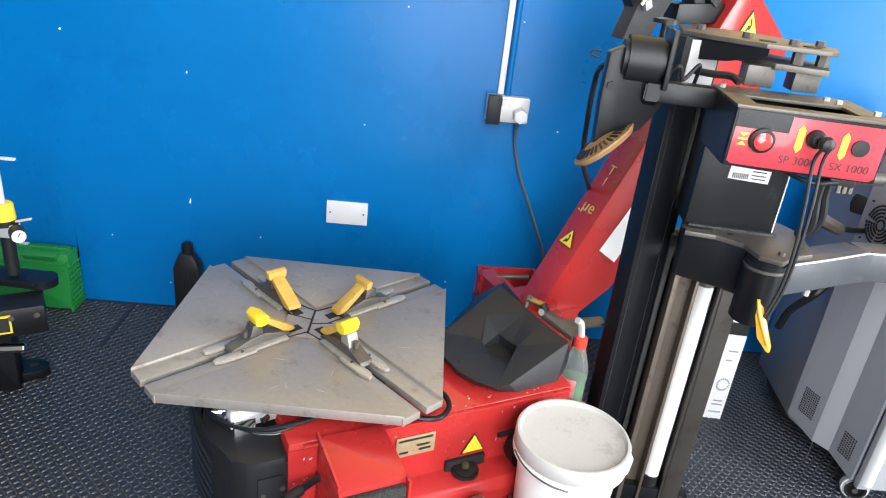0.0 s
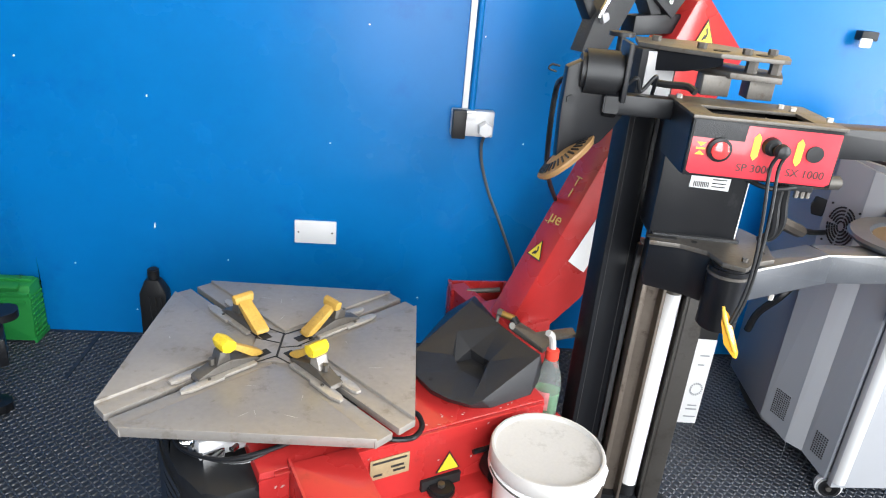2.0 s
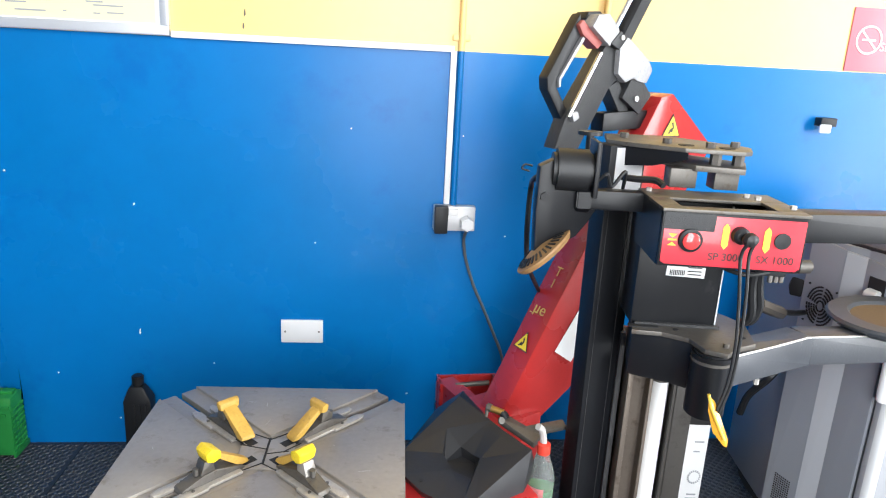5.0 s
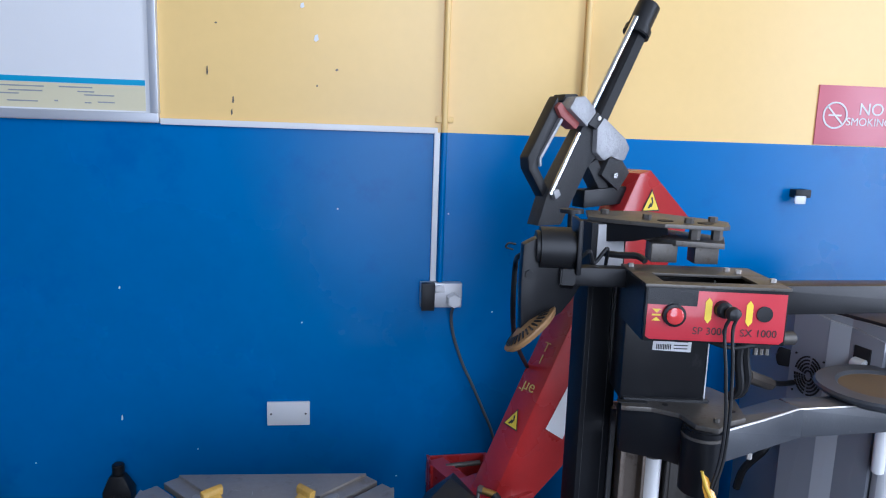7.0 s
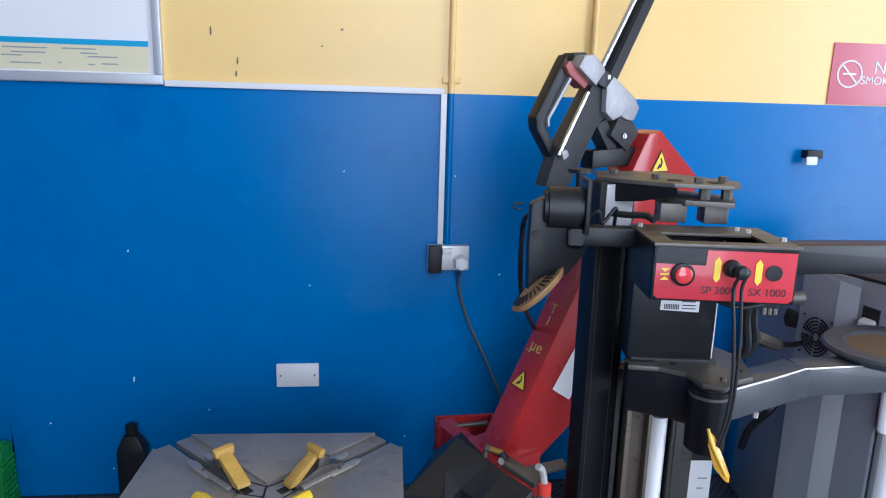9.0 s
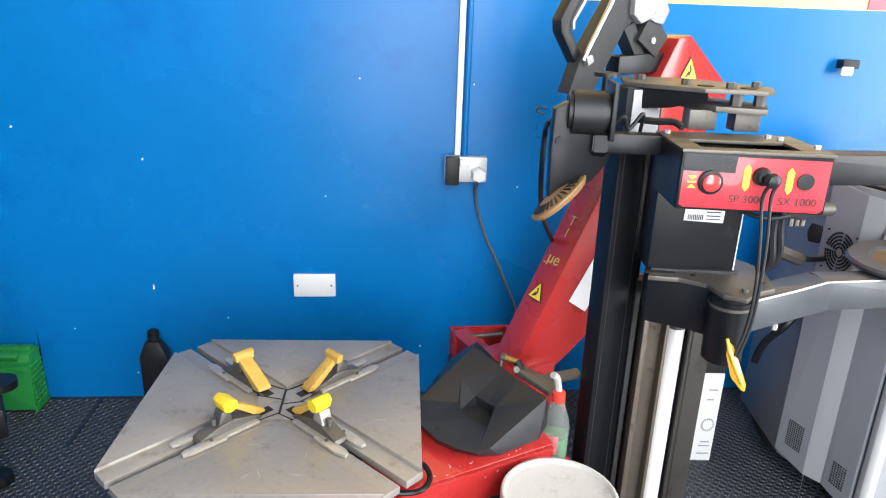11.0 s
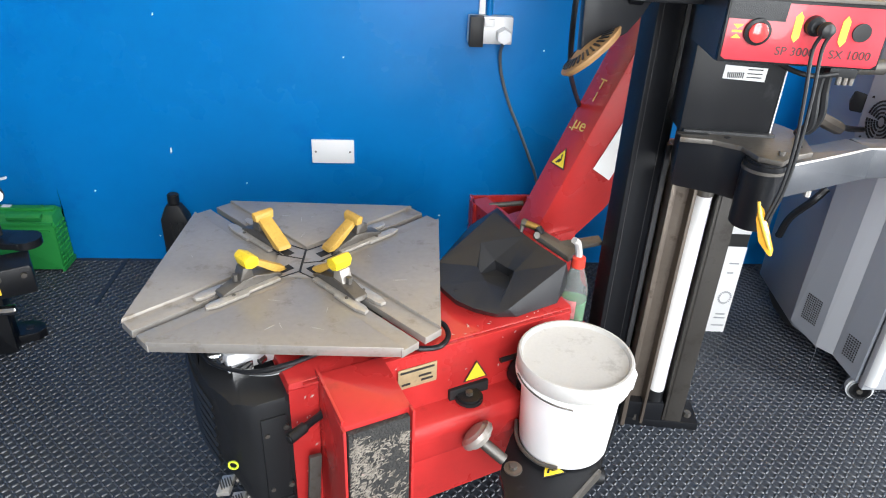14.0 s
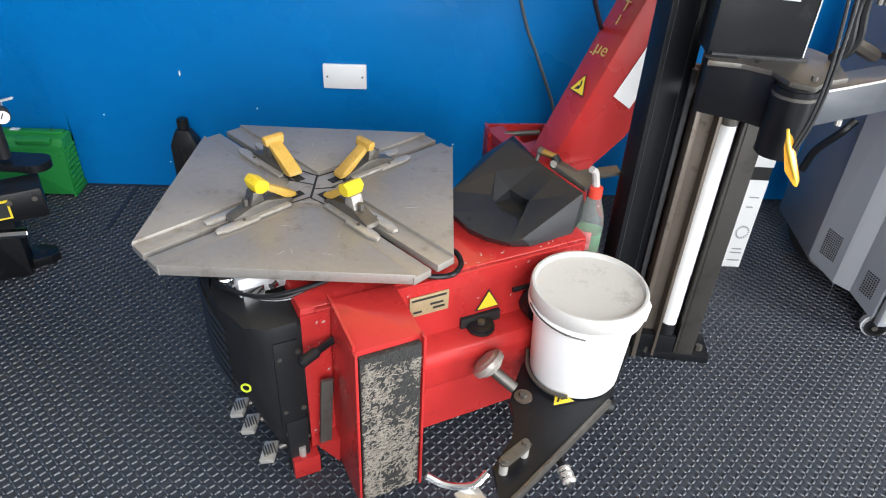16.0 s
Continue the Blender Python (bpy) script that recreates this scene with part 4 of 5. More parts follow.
bm = B()
box(bm, pan(PW / 2, PH / 2, -0.005), (PW, 0.01, PH), SR, 0.003)
box(bm, pan(0.004, PH / 2, -0.1), (0.008, 0.18, PH), SR)
box(bm, pan(PW - 0.004, PH / 2, -0.1), (0.008, 0.18, PH), SR)
box(bm, pan(PW / 2, PH - 0.004, -0.1), (PW - 0.02, 0.18, 0.008), SR)
box(bm, pan(PW / 2, PH / 2, -0.185), (PW, 0.008, PH), SR)
cb = part("control_box", bm, BLACK, st, "black steel control box")
bm = B()
for c0, s0 in ((pan(PW / 2, -0.003, -0.012), (PW + 0.004, 0.03, 0.006)), (pan(PW / 2, -0.003, -0.15), (PW + 0.004, 0.09, 0.006)), (pan(0.018, -0.003, -0.066), (0.04, 0.078, 0.006)), (pan(PW - 0.022, -0.003, -0.066), (0.048, 0.078, 0.006))):
    box(bm, c0, s0, SR, 0.001)
part("top_frame", bm, GREYST, cb, "worn steel frame on top of the box")
# near-black plate painted as the shade inside the box
part("well_shade", box(B(), pan(PW / 2, 0.03, -0.066), (0.19, 0.08, 0.004), SR), DARK, cb)
for u, o in ((0.012, -0.165), (0.2, -0.15), (0.215, -0.13), (PW - 0.01, -0.05)):
    part("bolt", cyl(B(), pan(u, -0.005, o), pan(u, -0.013, o), 0.006, seg=6), BRIGHT, cb)
rp = part("red_panel", prism(B(), [(0.004, -0.092), (0.012, -0.097), (0.246, -0.099), (0.254, -0.093), (0.254, -0.006), (0.004, -0.004)], 0.0015, Matrix.Translation(pan(0, 0, 0.0005)) @ Matrix((SX, Vector((0, 0, 1)), -SY)).transposed().to_4x4(), 0.0006), PANELRED, cb, "red printed control panel")
PM = Matrix.Translation(pan(0, 0, 0.0022)) @ Matrix((SX, Vector((0, 0, 1)), -SY)).transposed().to_4x4()
part("black_tape", prism(B(), [(0.003, -0.031), (0.093, -0.033), (0.094, -0.003), (0.003, -0.001)], 0.001, PM), BLACKTEX, rp, "strip of black tape")
for u, d in ((0.114, 0.04), (0.188, 0.043)):
    part("arrow", prism(B(), [(u - 0.006, -d - 0.016), (u, -d - 0.024), (u + 0.006, -d - 0.016), (u + 0.006, -d + 0.016), (u, -d + 0.024), (u - 0.006, -d + 0.016)], 0.0008, PM), STICKER, rp, "yellow double arrow")
part("squeeze_mark", box(prism(prism(B(), [(0.013, -0.040), (0.029, -0.040), (0.021, -0.047)], 0.0008, PM), [(0.013, -0.062), (0.029, -0.062), (0.021, -0.055)], 0.0008, PM), PM @ Vector((0.021, -0.051, 0.0004)), (0.016, 0.0008, 0.003), SR), STICKER, rp)


def knob(name, u, d, prof, material, label="", seg=24):
    return part(name, lathe(B(), prof, Matrix.Translation(pan(u, d, 0.002)) @ Matrix((SX, Vector((0, 0, 1)), -SY)).transposed().to_4x4(), seg), material, rp, label)


knob("button_ring", 0.052, 0.05, [(0.021, 0), (0.021, 0.008), (0.016, 0.01), (0.016, 0.004)], BLACKPL)
knob("push_button", 0.052, 0.05, [(0.0155, 0.004), (0.0155, 0.012), (0.012, 0.014), (0.001, 0.0145)], BUTTON, "round red push button")
knob("joystick_base", 0.139, 0.036, [(0.016, 0), (0.015, 0.012), (0.01, 0.016), (0.001, 0.017)], BLACKPL)
knob("blank_plug", 0.215, 0.043, [(0.0145, 0), (0.0145, 0.003), (0.001, 0.004)], BLACKPL, "black blanking plug")
js = part("joystick", lathe(B(), [(0.006, 0.0), (0.006, 0.016), (0.011, 0.019), (0.0135, 0.026), (0.011, 0.034), (0.004, 0.038)], Matrix.Translation(pan(0.14, 0.037, 0.008)) @ Matrix((SX, Vector((0, 0, 1)), -SY)).transposed().to_4x4() @ Matrix.Rotation(radians(12), 4, "Y"), 20), BLACKPL, rp, "black ball-headed joystick")
part("cord_knot", lathe(B(), [(0.004, -0.006), (0.009, -0.003), (0.009, 0.003), (0.004, 0.006)], Matrix.Translation(pan(0.153, 0.037, 0.03)) @ Matrix.Rotation(radians(60), 4, "X"), 12), BLACKPL, js)
flat_text("lettering", "SP 3000", 0.0195, PM @ Matrix.Translation((0.088, -0.085, 0)), DARKPRINT, rp)
flat_text("lettering", "SX 1000", 0.0195, PM @ Matrix.Translation((0.174, -0.086, 0)), DARKPRINT, rp)

# cables with the amber tag
cbl = thing("tag_cable", (0.545, 1.29, 0.75), "black cord hanging from the joystick with an amber plastic tag", "cable")
part("cord", tube(B(), [pan(0.139, 0.042, 0.04), (0.544, 1.279, 1.108), (0.553, 1.277, 1.034), (0.561, 1.276, 0.945), (0.559, 1.276, 0.871), (0.548, 1.278, 0.811)], 0.0032), BLACKPL, cbl)
part("cord", tube(B(), [pan(0.153, 0.042, 0.036), (0.558, 1.277, 1.109), (0.565, 1.276, 1.035), (0.568, 1.275, 0.946), (0.565, 1.276, 0.866), (0.553, 1.277, 0.807)], 0.0032), BLACKPL, cbl)
AMB = mat("amber_plastic", (0.62, 0.30, 0.02), 0.25, vary=0.15, scale=30, coat=0.4)
part("tag", hull(B(), [(0.527, 1.278, 0.844), (0.543, 1.282, 0.83), (0.53, 1.277, 0.812), (0.556, 1.28, 0.803), (0.545, 1.275, 0.767), (0.571, 1.278, 0.769), (0.57, 1.272, 0.739), (0.58, 1.276, 0.749), (0.577, 1.271, 0.737)], 0.0012), AMB, cbl, "amber plastic tag")
part("tag_loop", tube(B(), [(0.525, 1.274, 0.847), (0.533, 1.273, 0.822), (0.549, 1.271, 0.789), (0.567, 1.268, 0.755)], 0.003), mat("amber_edge", (0.75, 0.5, 0.06), 0.3), cbl)

hs = thing("hose_bundle", (0.66, 1.5, 0.92), "black air hoses and grey fitting under the control box", "hose")
part("hose", tube(B(), [(0.575, 1.47, 1.07), (0.6, 1.45, 1.045), (0.64, 1.42, 1.035), (0.69, 1.42, 1.04)], 0.005), BLACKPL, hs)
part("hose", tube(B(), [(0.69, 1.45, 1.06), (0.70, 1.46, 1.0), (0.715, 1.47, 0.95), (0.71, 1.48, 0.915), (0.69, 1.49, 0.905)], 0.009), BLACKPL, hs)
part("hose", tube(B(), [(0.68, 1.45, 1.06), (0.685, 1.46, 1.0), (0.70, 1.47, 0.93), (0.69, 1.49, 0.90)], 0.009), BLACKPL, hs)
part("fitting", box(B(), (0.70, 1.43, 1.045), (0.05, 0.03, 0.025), SR, bevel=0.004), BLACKPL, hs)
part("muffler", cyl(B(), (0.72, 1.425, 1.052), (0.775, 1.415, 1.056), 0.014, bevel=0.004), GREYST, hs, "grey exhaust muffler")
for k in range(3):
    part("brass_end", cyl(B(), (0.695 + 0.012 * k, 1.42, 1.02), (0.695 + 0.012 * k, 1.42, 1.035), 0.005, seg=8), GREYST, hs)
part("chain", tube(B(), [(0.405, 1.53, 1.205), (0.43, 1.51, 1.205), (0.46, 1.49, 1.207), (0.47, 1.47, 1.2)], 0.007), BLACKPL, hs)
part("wires", tube(B(), [(0.345, 1.5, 1.2), (0.36, 1.49, 1.215), (0.375, 1.5, 1.19), (0.40, 1.5, 1.22), (0.41, 1.53, 1.18)], 0.004), BLACKPL, hs)

# plates on top
tp = part("top_plate", prism(B(), [(0.41, 1.66), (0.455, 1.61), (0.54, 1.545), (0.654, 1.513), (0.675, 1.525), (0.712, 1.60), (0.70, 1.64), (0.60, 1.80), (0.45, 1.80)], 0.009, Matrix.Translation((0, 0, 1.258)), 0.001), GREYST, st, "worn steel mounting plate with bolts")
part("bent_flange", hull(B(), [(0.406, 1.665, 1.2575), (0.414, 1.672, 1.2575), (0.545, 1.541, 1.2575), (0.548, 1.549, 1.2575), (0.41, 1.665, 1.21), (0.417, 1.672, 1.21), (0.49, 1.59, 1.222), (0.497, 1.597, 1.222), (0.545, 1.541, 1.244), (0.548, 1.549, 1.244)]), BLACK, tp, "dark bent-down edge of the plate")
for x, y in ((0.47, 1.72), (0.535, 1.63), (0.605, 1.57), (0.675, 1.60)):
    part("bolt", cyl(B(), (x, y, 1.266), (x, y, 1.278), 0.010, seg=6), GREYST, tp)
# uncut holes: dark discs carry the shade in their colour
for x, y in ((0.565, 1.6), (0.64, 1.565)):
    part("hole", cyl(B(), (x, y, 1.266), (x, y, 1.2685), 0.017, seg=20), DARK, tp)
lp = part("under_plate", prism(B(), [(0.515, 1.64), (0.56, 1.53), (0.65, 1.495), (0.705, 1.60), (0.62, 1.72)], 0.012, Matrix.Translation((0, 0, 1.222)), 0.001), GREYST, st)
for x, y in ((0.55, 1.6), (0.61, 1.55), (0.66, 1.55)):
    part("stud", cyl(B(), (x, y, 1.232), (x, y, 1.26), 0.012, seg=6), GREYST, lp)
for x, y, w in ((0.545, 1.565, 0.055), (0.632, 1.55, 0.05)):
    part("spacer", box(B(), (x, y, 1.205), (w, 0.05, 0.04), SR, bevel=0.002), GREYST, lp)

# roller head on the left of the stand
rh = part("roller_arm", box(B(), (0.395, 1.5, 1.163), (0.16, 0.04, 0.04), SR, bevel=0.006), BLACK, st)
part("clamp", cyl(B(), (0.305, 1.512, 1.163), (0.335, 1.508, 1.163), 0.033, seg=6, bevel=0.003), BLACK, rh)
part("motor", cyl(B(), (0.255, 1.52, 1.218), (0.333, 1.51, 1.218), 0.043, seg=28, bevel=0.008), BLACKPL, rh, "black round motor housing")
part("motor_flange", box(B(), (0.338, 1.51, 1.225), (0.01, 0.09, 0.11), SR, bevel=0.003), BLACK, rh)
m = Matrix(((1, 0, 0), (0, 0, 1), (0, -1, 0))).transposed().to_4x4()
m.translation = (0, 1.53, 0)
part("roller_plate", prism(B(), [(0.226, 1.226), (0.26, 1.243), (0.262, 1.18), (0.35, 1.185), (0.35, 1.143), (0.334, 1.114), (0.312, 1.085), (0.262, 1.052), (0.236, 1.033), (0.228, 1.045), (0.224, 1.14)], 0.03, m, 0.004), BLACK, rh)
part("plate_bolt", cyl(B(), (0.24, 1.495, 1.165), (0.24, 1.50, 1.165), 0.01, seg=6), BLACK, rh)
part("wire_clip", tube(B(), [(0.21, 1.5, 1.226), (0.195, 1.5, 1.228), (0.19, 1.5, 1.22), (0.205, 1.5, 1.215)], 0.002), BLACK, rh)
DN = Vector((-0.68, 0.17, 0.71)).normalized()
DM = Matrix.Translation((0.25, 1.515, 1.05)) @ DN.to_track_quat("Z", "Y").to_matrix().to_4x4()
ds = part("roller_disc", lathe(B(), [(0.03, -0.016), (0.062, -0.012), (0.069, -0.004), (0.069, 0.0), (0.056, 0.003), (0.02, 0.014), (0.005, 0.016)], DM), BROWNRUB, st, "worn brown conical roller disc")
for k in range(30):
    a = 2 * math.pi * k / 30
    bm = box(B(), DM @ Vector((0.05 * math.cos(a), 0.05 * math.sin(a), 0.0065)), (0.022, 0.004, 0.002), DM.to_3x3().to_4x4() @ rotz(math.degrees(a)) @ Matrix.Rotation(radians(15), 4, "Y"))
    part("slit", bm, BLACKPL, ds)
part("hose", tube(B(), [(0.25, 1.545, 1.2), (0.234, 1.57, 1.19), (0.244, 1.643, 1.156), (0.243, 1.643, 1.065), (0.272, 1.739, 0.964), (0.32, 1.882, 0.882), (0.404, 2.071, 0.755), (0.47, 2.161, 0.663)], 0.006), BLACKPL, rh)

# right-hand bar and swing arm with dish
part("side_bar", hull(B(), [(x, y + e, z) for x, y, e, z in ((0.66, 1.46, 0.0, 1.09), (0.66, 1.46, 0.06, 1.09), (0.66, 1.46, 0, 1.152), (0.66, 1.46, 0.06, 1.152), (1.45, 1.56, 0.0, 1.075), (1.45, 1.56, 0.06, 1.075), (1.45, 1.56, 0.0, 1.138), (1.45, 1.56, 0.06, 1.138))], 0.003), BLACK, st, "black side bar")


def beam(bm, a, b, w, h, bevel=0.0):
    a, b = Vector(a), Vector(b)
    d = (b - a).to_2d().normalized()
    n = Vector((-d.y, d.x, 0)) * w / 2
    up = Vector((0, 0, h / 2))
    return hull(bm, [p + i * n + j * up for p in (a, b) for i in (-1, 1) for j in (-1, 1)], bevel)


ar = part("swing_arm", beam(B(), (0.635, 1.44, 0.828), (0.872, 1.543, 0.830), 0.07, 0.066, 0.002), ARMGREY, st, "dark grey welded swing arm")
part("outer_arm", beam(B(), (0.872, 1.543, 0.830), (1.35, 1.62, 0.81), 0.07, 0.066, 0.002), ARMGREY, ar)
bm = B()
tube(bm, [(0.653, 1.413, 0.862), (0.76, 1.46, 0.862), (0.868, 1.508, 0.864)], 0.0028, seg=5)
tube(bm, [(0.868, 1.508, 0.862), (0.868, 1.507, 0.83), (0.869, 1.507, 0.797)], 0.0028, seg=5)
tube(bm, [(0.868, 1.508, 0.864), (1.0, 1.53, 0.859), (1.34, 1.586, 0.844)], 0.002, seg=5)
part("weld_bead", bm, BRIGHT, ar)
part("arm_bolt", cyl(B(), (0.72, 1.44, 0.785), (0.72, 1.44, 0.797), 0.006, seg=6), BRIGHT, ar)
di = part("dish", lathe(B(), [(0.05, -0.045), (0.07, -0.034), (0.13, -0.012), (0.145, 0.0), (0.147, 0.006), (0.142, 0.012), (0.10, 0.012), (0.093, 0.006), (0.088, -0.014), (0.02, -0.022), (0.001, -0.022)], Matrix.Translation((1.143, 1.60, 0.873)) @ Matrix.Rotation(radians(-3), 4, "Y"), 48), ARMGREY, st, "dark grey round dish with a brown lining")
part("lining", lathe(B(), [(0.0935, 0.004), (0.0875, -0.012), (0.02, -0.02), (0.001, -0.02)], Matrix.Translation((1.143, 1.60, 0.874)) @ Matrix.Rotation(radians(-3), 4, "Y"), 40), mat("brown_dish_lining", (0.13, 0.085, 0.045), 0.6, vary=0.3, scale=20), di)

# ---- bead breaker arm with the bucket ----
bb = thing("bead_breaker_arm", (0.2, 1.25, 0), "black steel bead breaker arm with a roller end", "machine arm")
part("arm_plate", prism(B(), [(0.066, 0.985), (0.33, 1.255), (0.42, 1.42), (0.42, 1.56), (0.30, 1.60), (0.2, 1.45), (0.15, 1.36), (0.128, 1.305), (0.112, 1.25), (0.116, 1.2), (0.105, 1.15), (0.06, 1.08)], 0.016, Matrix.Translation((0, 0, 0.192)), 0.002), BLACK, bb)
part("plate_edge", beam(B(), (0.068, 0.983, 0.2), (0.332, 1.255, 0.2), 0.008, 0.022, 0.001), GREYST, bb)
part("arm_post", beam(B(), (0.38, 1.45, 0.10), (0.38, 1.56, 0.10), 0.06, 0.196), BLACK, bb)
rod = part("stub_rod", cyl(B(), (0.125, 1.285, 0.212), (0.068, 1.312, 0.25), 0.013, seg=16), GREYST, bb, "oily steel stub rod")
part("roller", lathe(B(), [(0.018, -0.014), (0.027, -0.012), (0.03, -0.006), (0.038, -0.004), (0.041, 0.002), (0.038, 0.012), (0.03, 0.014), (0.026, 0.018), (0.001, 0.019)], Matrix.Translation((0.069, 1.313, 0.254)) @ Vector((-0.6, 0.28, 0.6)).to_track_quat("Z", "Y").to_matrix().to_4x4(), 28), STEEL, rod)
bt = part("pivot_washer", cyl(B(), (0.142, 1.262, 0.207), (0.142, 1.262, 0.212), 0.02, seg=24), BROWNST, bb)
part("pivot_bolt", cyl(B(), (0.142, 1.262, 0.21), (0.142, 1.262, 0.22), 0.009, seg=6), GREYST, bt)
lk = part("link_plate", hull(B(), [(x + 0.012 * math.cos(a), y + 0.012 * math.sin(a), z) for x, y in ((0.124, 1.107), (0.078, 1.066)) for a in (0, 1.05, 2.1, 3.14, 4.2, 5.25) for z in (0.236, 0.243)], 0.001), GREYST, bb, "short steel link plate")
for x, y in ((0.124, 1.107), (0.078, 1.066)):
    part("pin", cyl(B(), (x, y, 0.2), (x, y, 0.238), 0.009, seg=16), BRIGHT, lk)
    part("bolt_head", cyl(B(), (x, y, 0.243), (x, y, 0.25), 0.008, seg=6), GREYST, lk)
triangle(bb, Matrix.Translation((0.236, 1.268, 0.2095)) @ rotz(135), 0.056)
cn = part("air_connector", cyl(B(), (0.212, 1.125, 0.155), (0.222, 1.078, 0.15), 0.011, seg=6), CHROME, bb, "bright steel air connector")
part("connector_hose", tube(B(), [(0.212, 1.12, 0.157), (0.204, 1.155, 0.162), (0.21, 1.2, 0.17)], 0.009), BLACKPL, cn)
for k in range(3):
    part("collar", cyl(B(), (0.2135 + 0.003 * k, 1.116 - 0.013 * k, 0.1545), (0.2145 + 0.003 * k, 1.111 - 0.013 * k, 0.154), 0.0145, seg=16), BRIGHT, cn)
part("dark_knob", cyl(B(), (0.328, 1.289, 0.16), (0.356, 1.282, 0.16), 0.02, bevel=0.004), BLACKPL, bb)
sc = part("chrome_clevis", tube(B(), [(-0.07, 1.07, 0.19), (-0.03, 1.06, 0.175), (0.02, 1.055, 0.18), (0.05, 1.07, 0.2)], 0.008), CHROME, bb, "chrome clevis of the arm")
part("clevis_plate", box(B(), (0.02, 1.03, 0.17), (0.05, 0.06, 0.006), rotz(30), bevel=0.002), BRIGHT, sc)

BC = Vector((0.268, 1.352, 0.21))
bk = thing("bucket", BC, "white plastic bucket with a dusty lid, standing on the black arm", "bucket")
BM = Matrix.Translation(BC)
part("tub", lathe(B(), [(0.09, 0.0), (0.098, 0.003), (0.1, 0.008), (0.108, 0.16), (0.109, 0.186), (0.117, 0.187), (0.117, 0.192), (0.111, 0.194), (0.113, 0.215)], BM, 48), WHITEPL, bk)
ld = part("lid", lathe(B(), [(0.1215, 0.206), (0.124, 0.210), (0.124, 0.238), (0.121, 0.243), (0.116, 0.243), (0.112, 0.234), (0.105, 0.2325), (0.001, 0.232)], BM, 48), LIDW, bk, "dusty white lid with grey marks")
part("lid_skirt", lathe(B(), [(0.1235, 0.19), (0.1245, 0.194), (0.1245, 0.204), (0.1235, 0.206)], BM, 48), WHITEPL, ld)
part("handle_lug", hull(B(), [BC + Vector(p) for p in ((0.118, -0.035, 0.215), (0.118, 0.015, 0.215), (0.131, -0.03, 0.21), (0.131, 0.01, 0.21), (0.127, -0.03, 0.165), (0.127, 0.0, 0.165), (0.112, -0.028, 0.17), (0.112, 0.0, 0.17))], 0.002), WHITEPL, bk)
part("handle_strap", tube(B(), [BC + Vector((0.108 * math.cos(a), 0.108 * math.sin(a), 0.022 - 0.014 * math.sin((a - 2.8) * 1.5))) for a in (2.8, 3.2, 3.6, 4.0, 4.4)], 0.0045, seg=8), GREYST, bk, "grey plastic strap round the foot")
part("wire_handle", tube(B(), [BC + Vector((0.126 * math.cos(a), 0.126 * math.sin(a), 0.205 - 0.012 * math.sin(a - 3.3))) for a in (3.3, 3.6, 3.9, 4.2, 4.5)], 0.0018, seg=6), GREYST, bk)

# spray bottle on a small bracket of the machine
part("bottle_bracket", plan(B(), [(0.60, -0.02), (0.79, -0.02), (0.79, 0.11), (0.60, 0.11)], 0.28, 0.335, 0.004), RED, tc)
sp = thing("spray_bottle", (0.322, 1.61, 0.335), "clear plastic bottle with green liquid and a red collar", "bottle")
SM = Matrix.Translation((0.322, 1.61, 0.335)) @ Matrix.Diagonal((0.86, 0.86, 0.9, 1))
part("bottle_body", lathe(B(), [(0.034, 0.0), (0.038, 0.006), (0.039, 0.125), (0.034, 0.15), (0.022, 0.185), (0.017, 0.205)], SM, 28), CLEAR, sp)
part("liquid", lathe(B(), [(0.032, 0.006), (0.0365, 0.01), (0.0375, 0.1), (0.001, 0.1)], SM, 28), GREENLIQ, sp, "green liquid")
part("collar", lathe(B(), [(0.0185, 0.2), (0.0195, 0.205), (0.0185, 0.228), (0.012, 0.232)], SM, 20), CAPRED, sp, "red screw collar")
part("nozzle", tube(B(), [(0.322, 1.61, 0.535), (0.318, 1.61, 0.56), (0.311, 1.605, 0.582), (0.3, 1.6, 0.592)], 0.0085), mat("grey_nozzle", (0.45, 0.43, 0.41), 0.5), sp)
bm = B()
for k in range(8):
    a = radians(200 + 9 * k)
    box(bm, Vector((0.322 + 0.0342 * math.cos(a), 1.61 + 0.0342 * math.sin(a), 0.41)), (0.001, 0.0068, 0.05), rotz(math.degrees(a)))
part("paper_label", bm, mat("red_white_label", (0.6, 0.25, 0.25), 0.5, vary=0.6, scale=60), sp)

# ---- grey service unit ----
un = thing("service_unit", (1.4, 1.95, 0), "grey wheeled air conditioning service unit beside the wall", "service unit")
FP = [(1.145, 1.955), (1.174, 1.845), (1.204, 1.80), (1.221, 1.70)]
part("casing", prism(B(), [(1.155, 1.955), (1.182, 1.85), (1.21, 1.806), (1.228, 1.705), (1.68, 1.70), (1.72, 2.2), (1.2, 2.28)], 0.89, Matrix.Translation((0, 0, 0.1)), 0.004), UNITGREY, un)


def side_panel(i, z0a, z0b, z1a, z1b, material, name="side_panel"):
    a, b = Vector((*FP[i], 0)), Vector((*FP[i + 1], 0))
    d = (b - a).normalized()
    n = Vector((d.y, -d.x, 0))
    n = n if n.x < 0 else -n
    pts = [a + Vector((0, 0, z0a)), b + Vector((0, 0, z0b)), b + Vector((0, 0, z1b)), a + Vector((0, 0, z1a))]
    return part(name, hull(B(), pts + [p - n * 0.01 for p in pts], 0.001), material, un), a, d, n


p1, a1, d1, n1 = side_panel(0, 0.12, 0.10, 0.99, 0.975, UNITGREY)
p2, a2, d2, n2 = side_panel(1, 0.10, 0.10, 0.975, 0.968, UNITLIGHT)
p3, a3, d3, n3 = side_panel(2, 0.10, 0.08, 0.968, 0.955, UNITGREY)


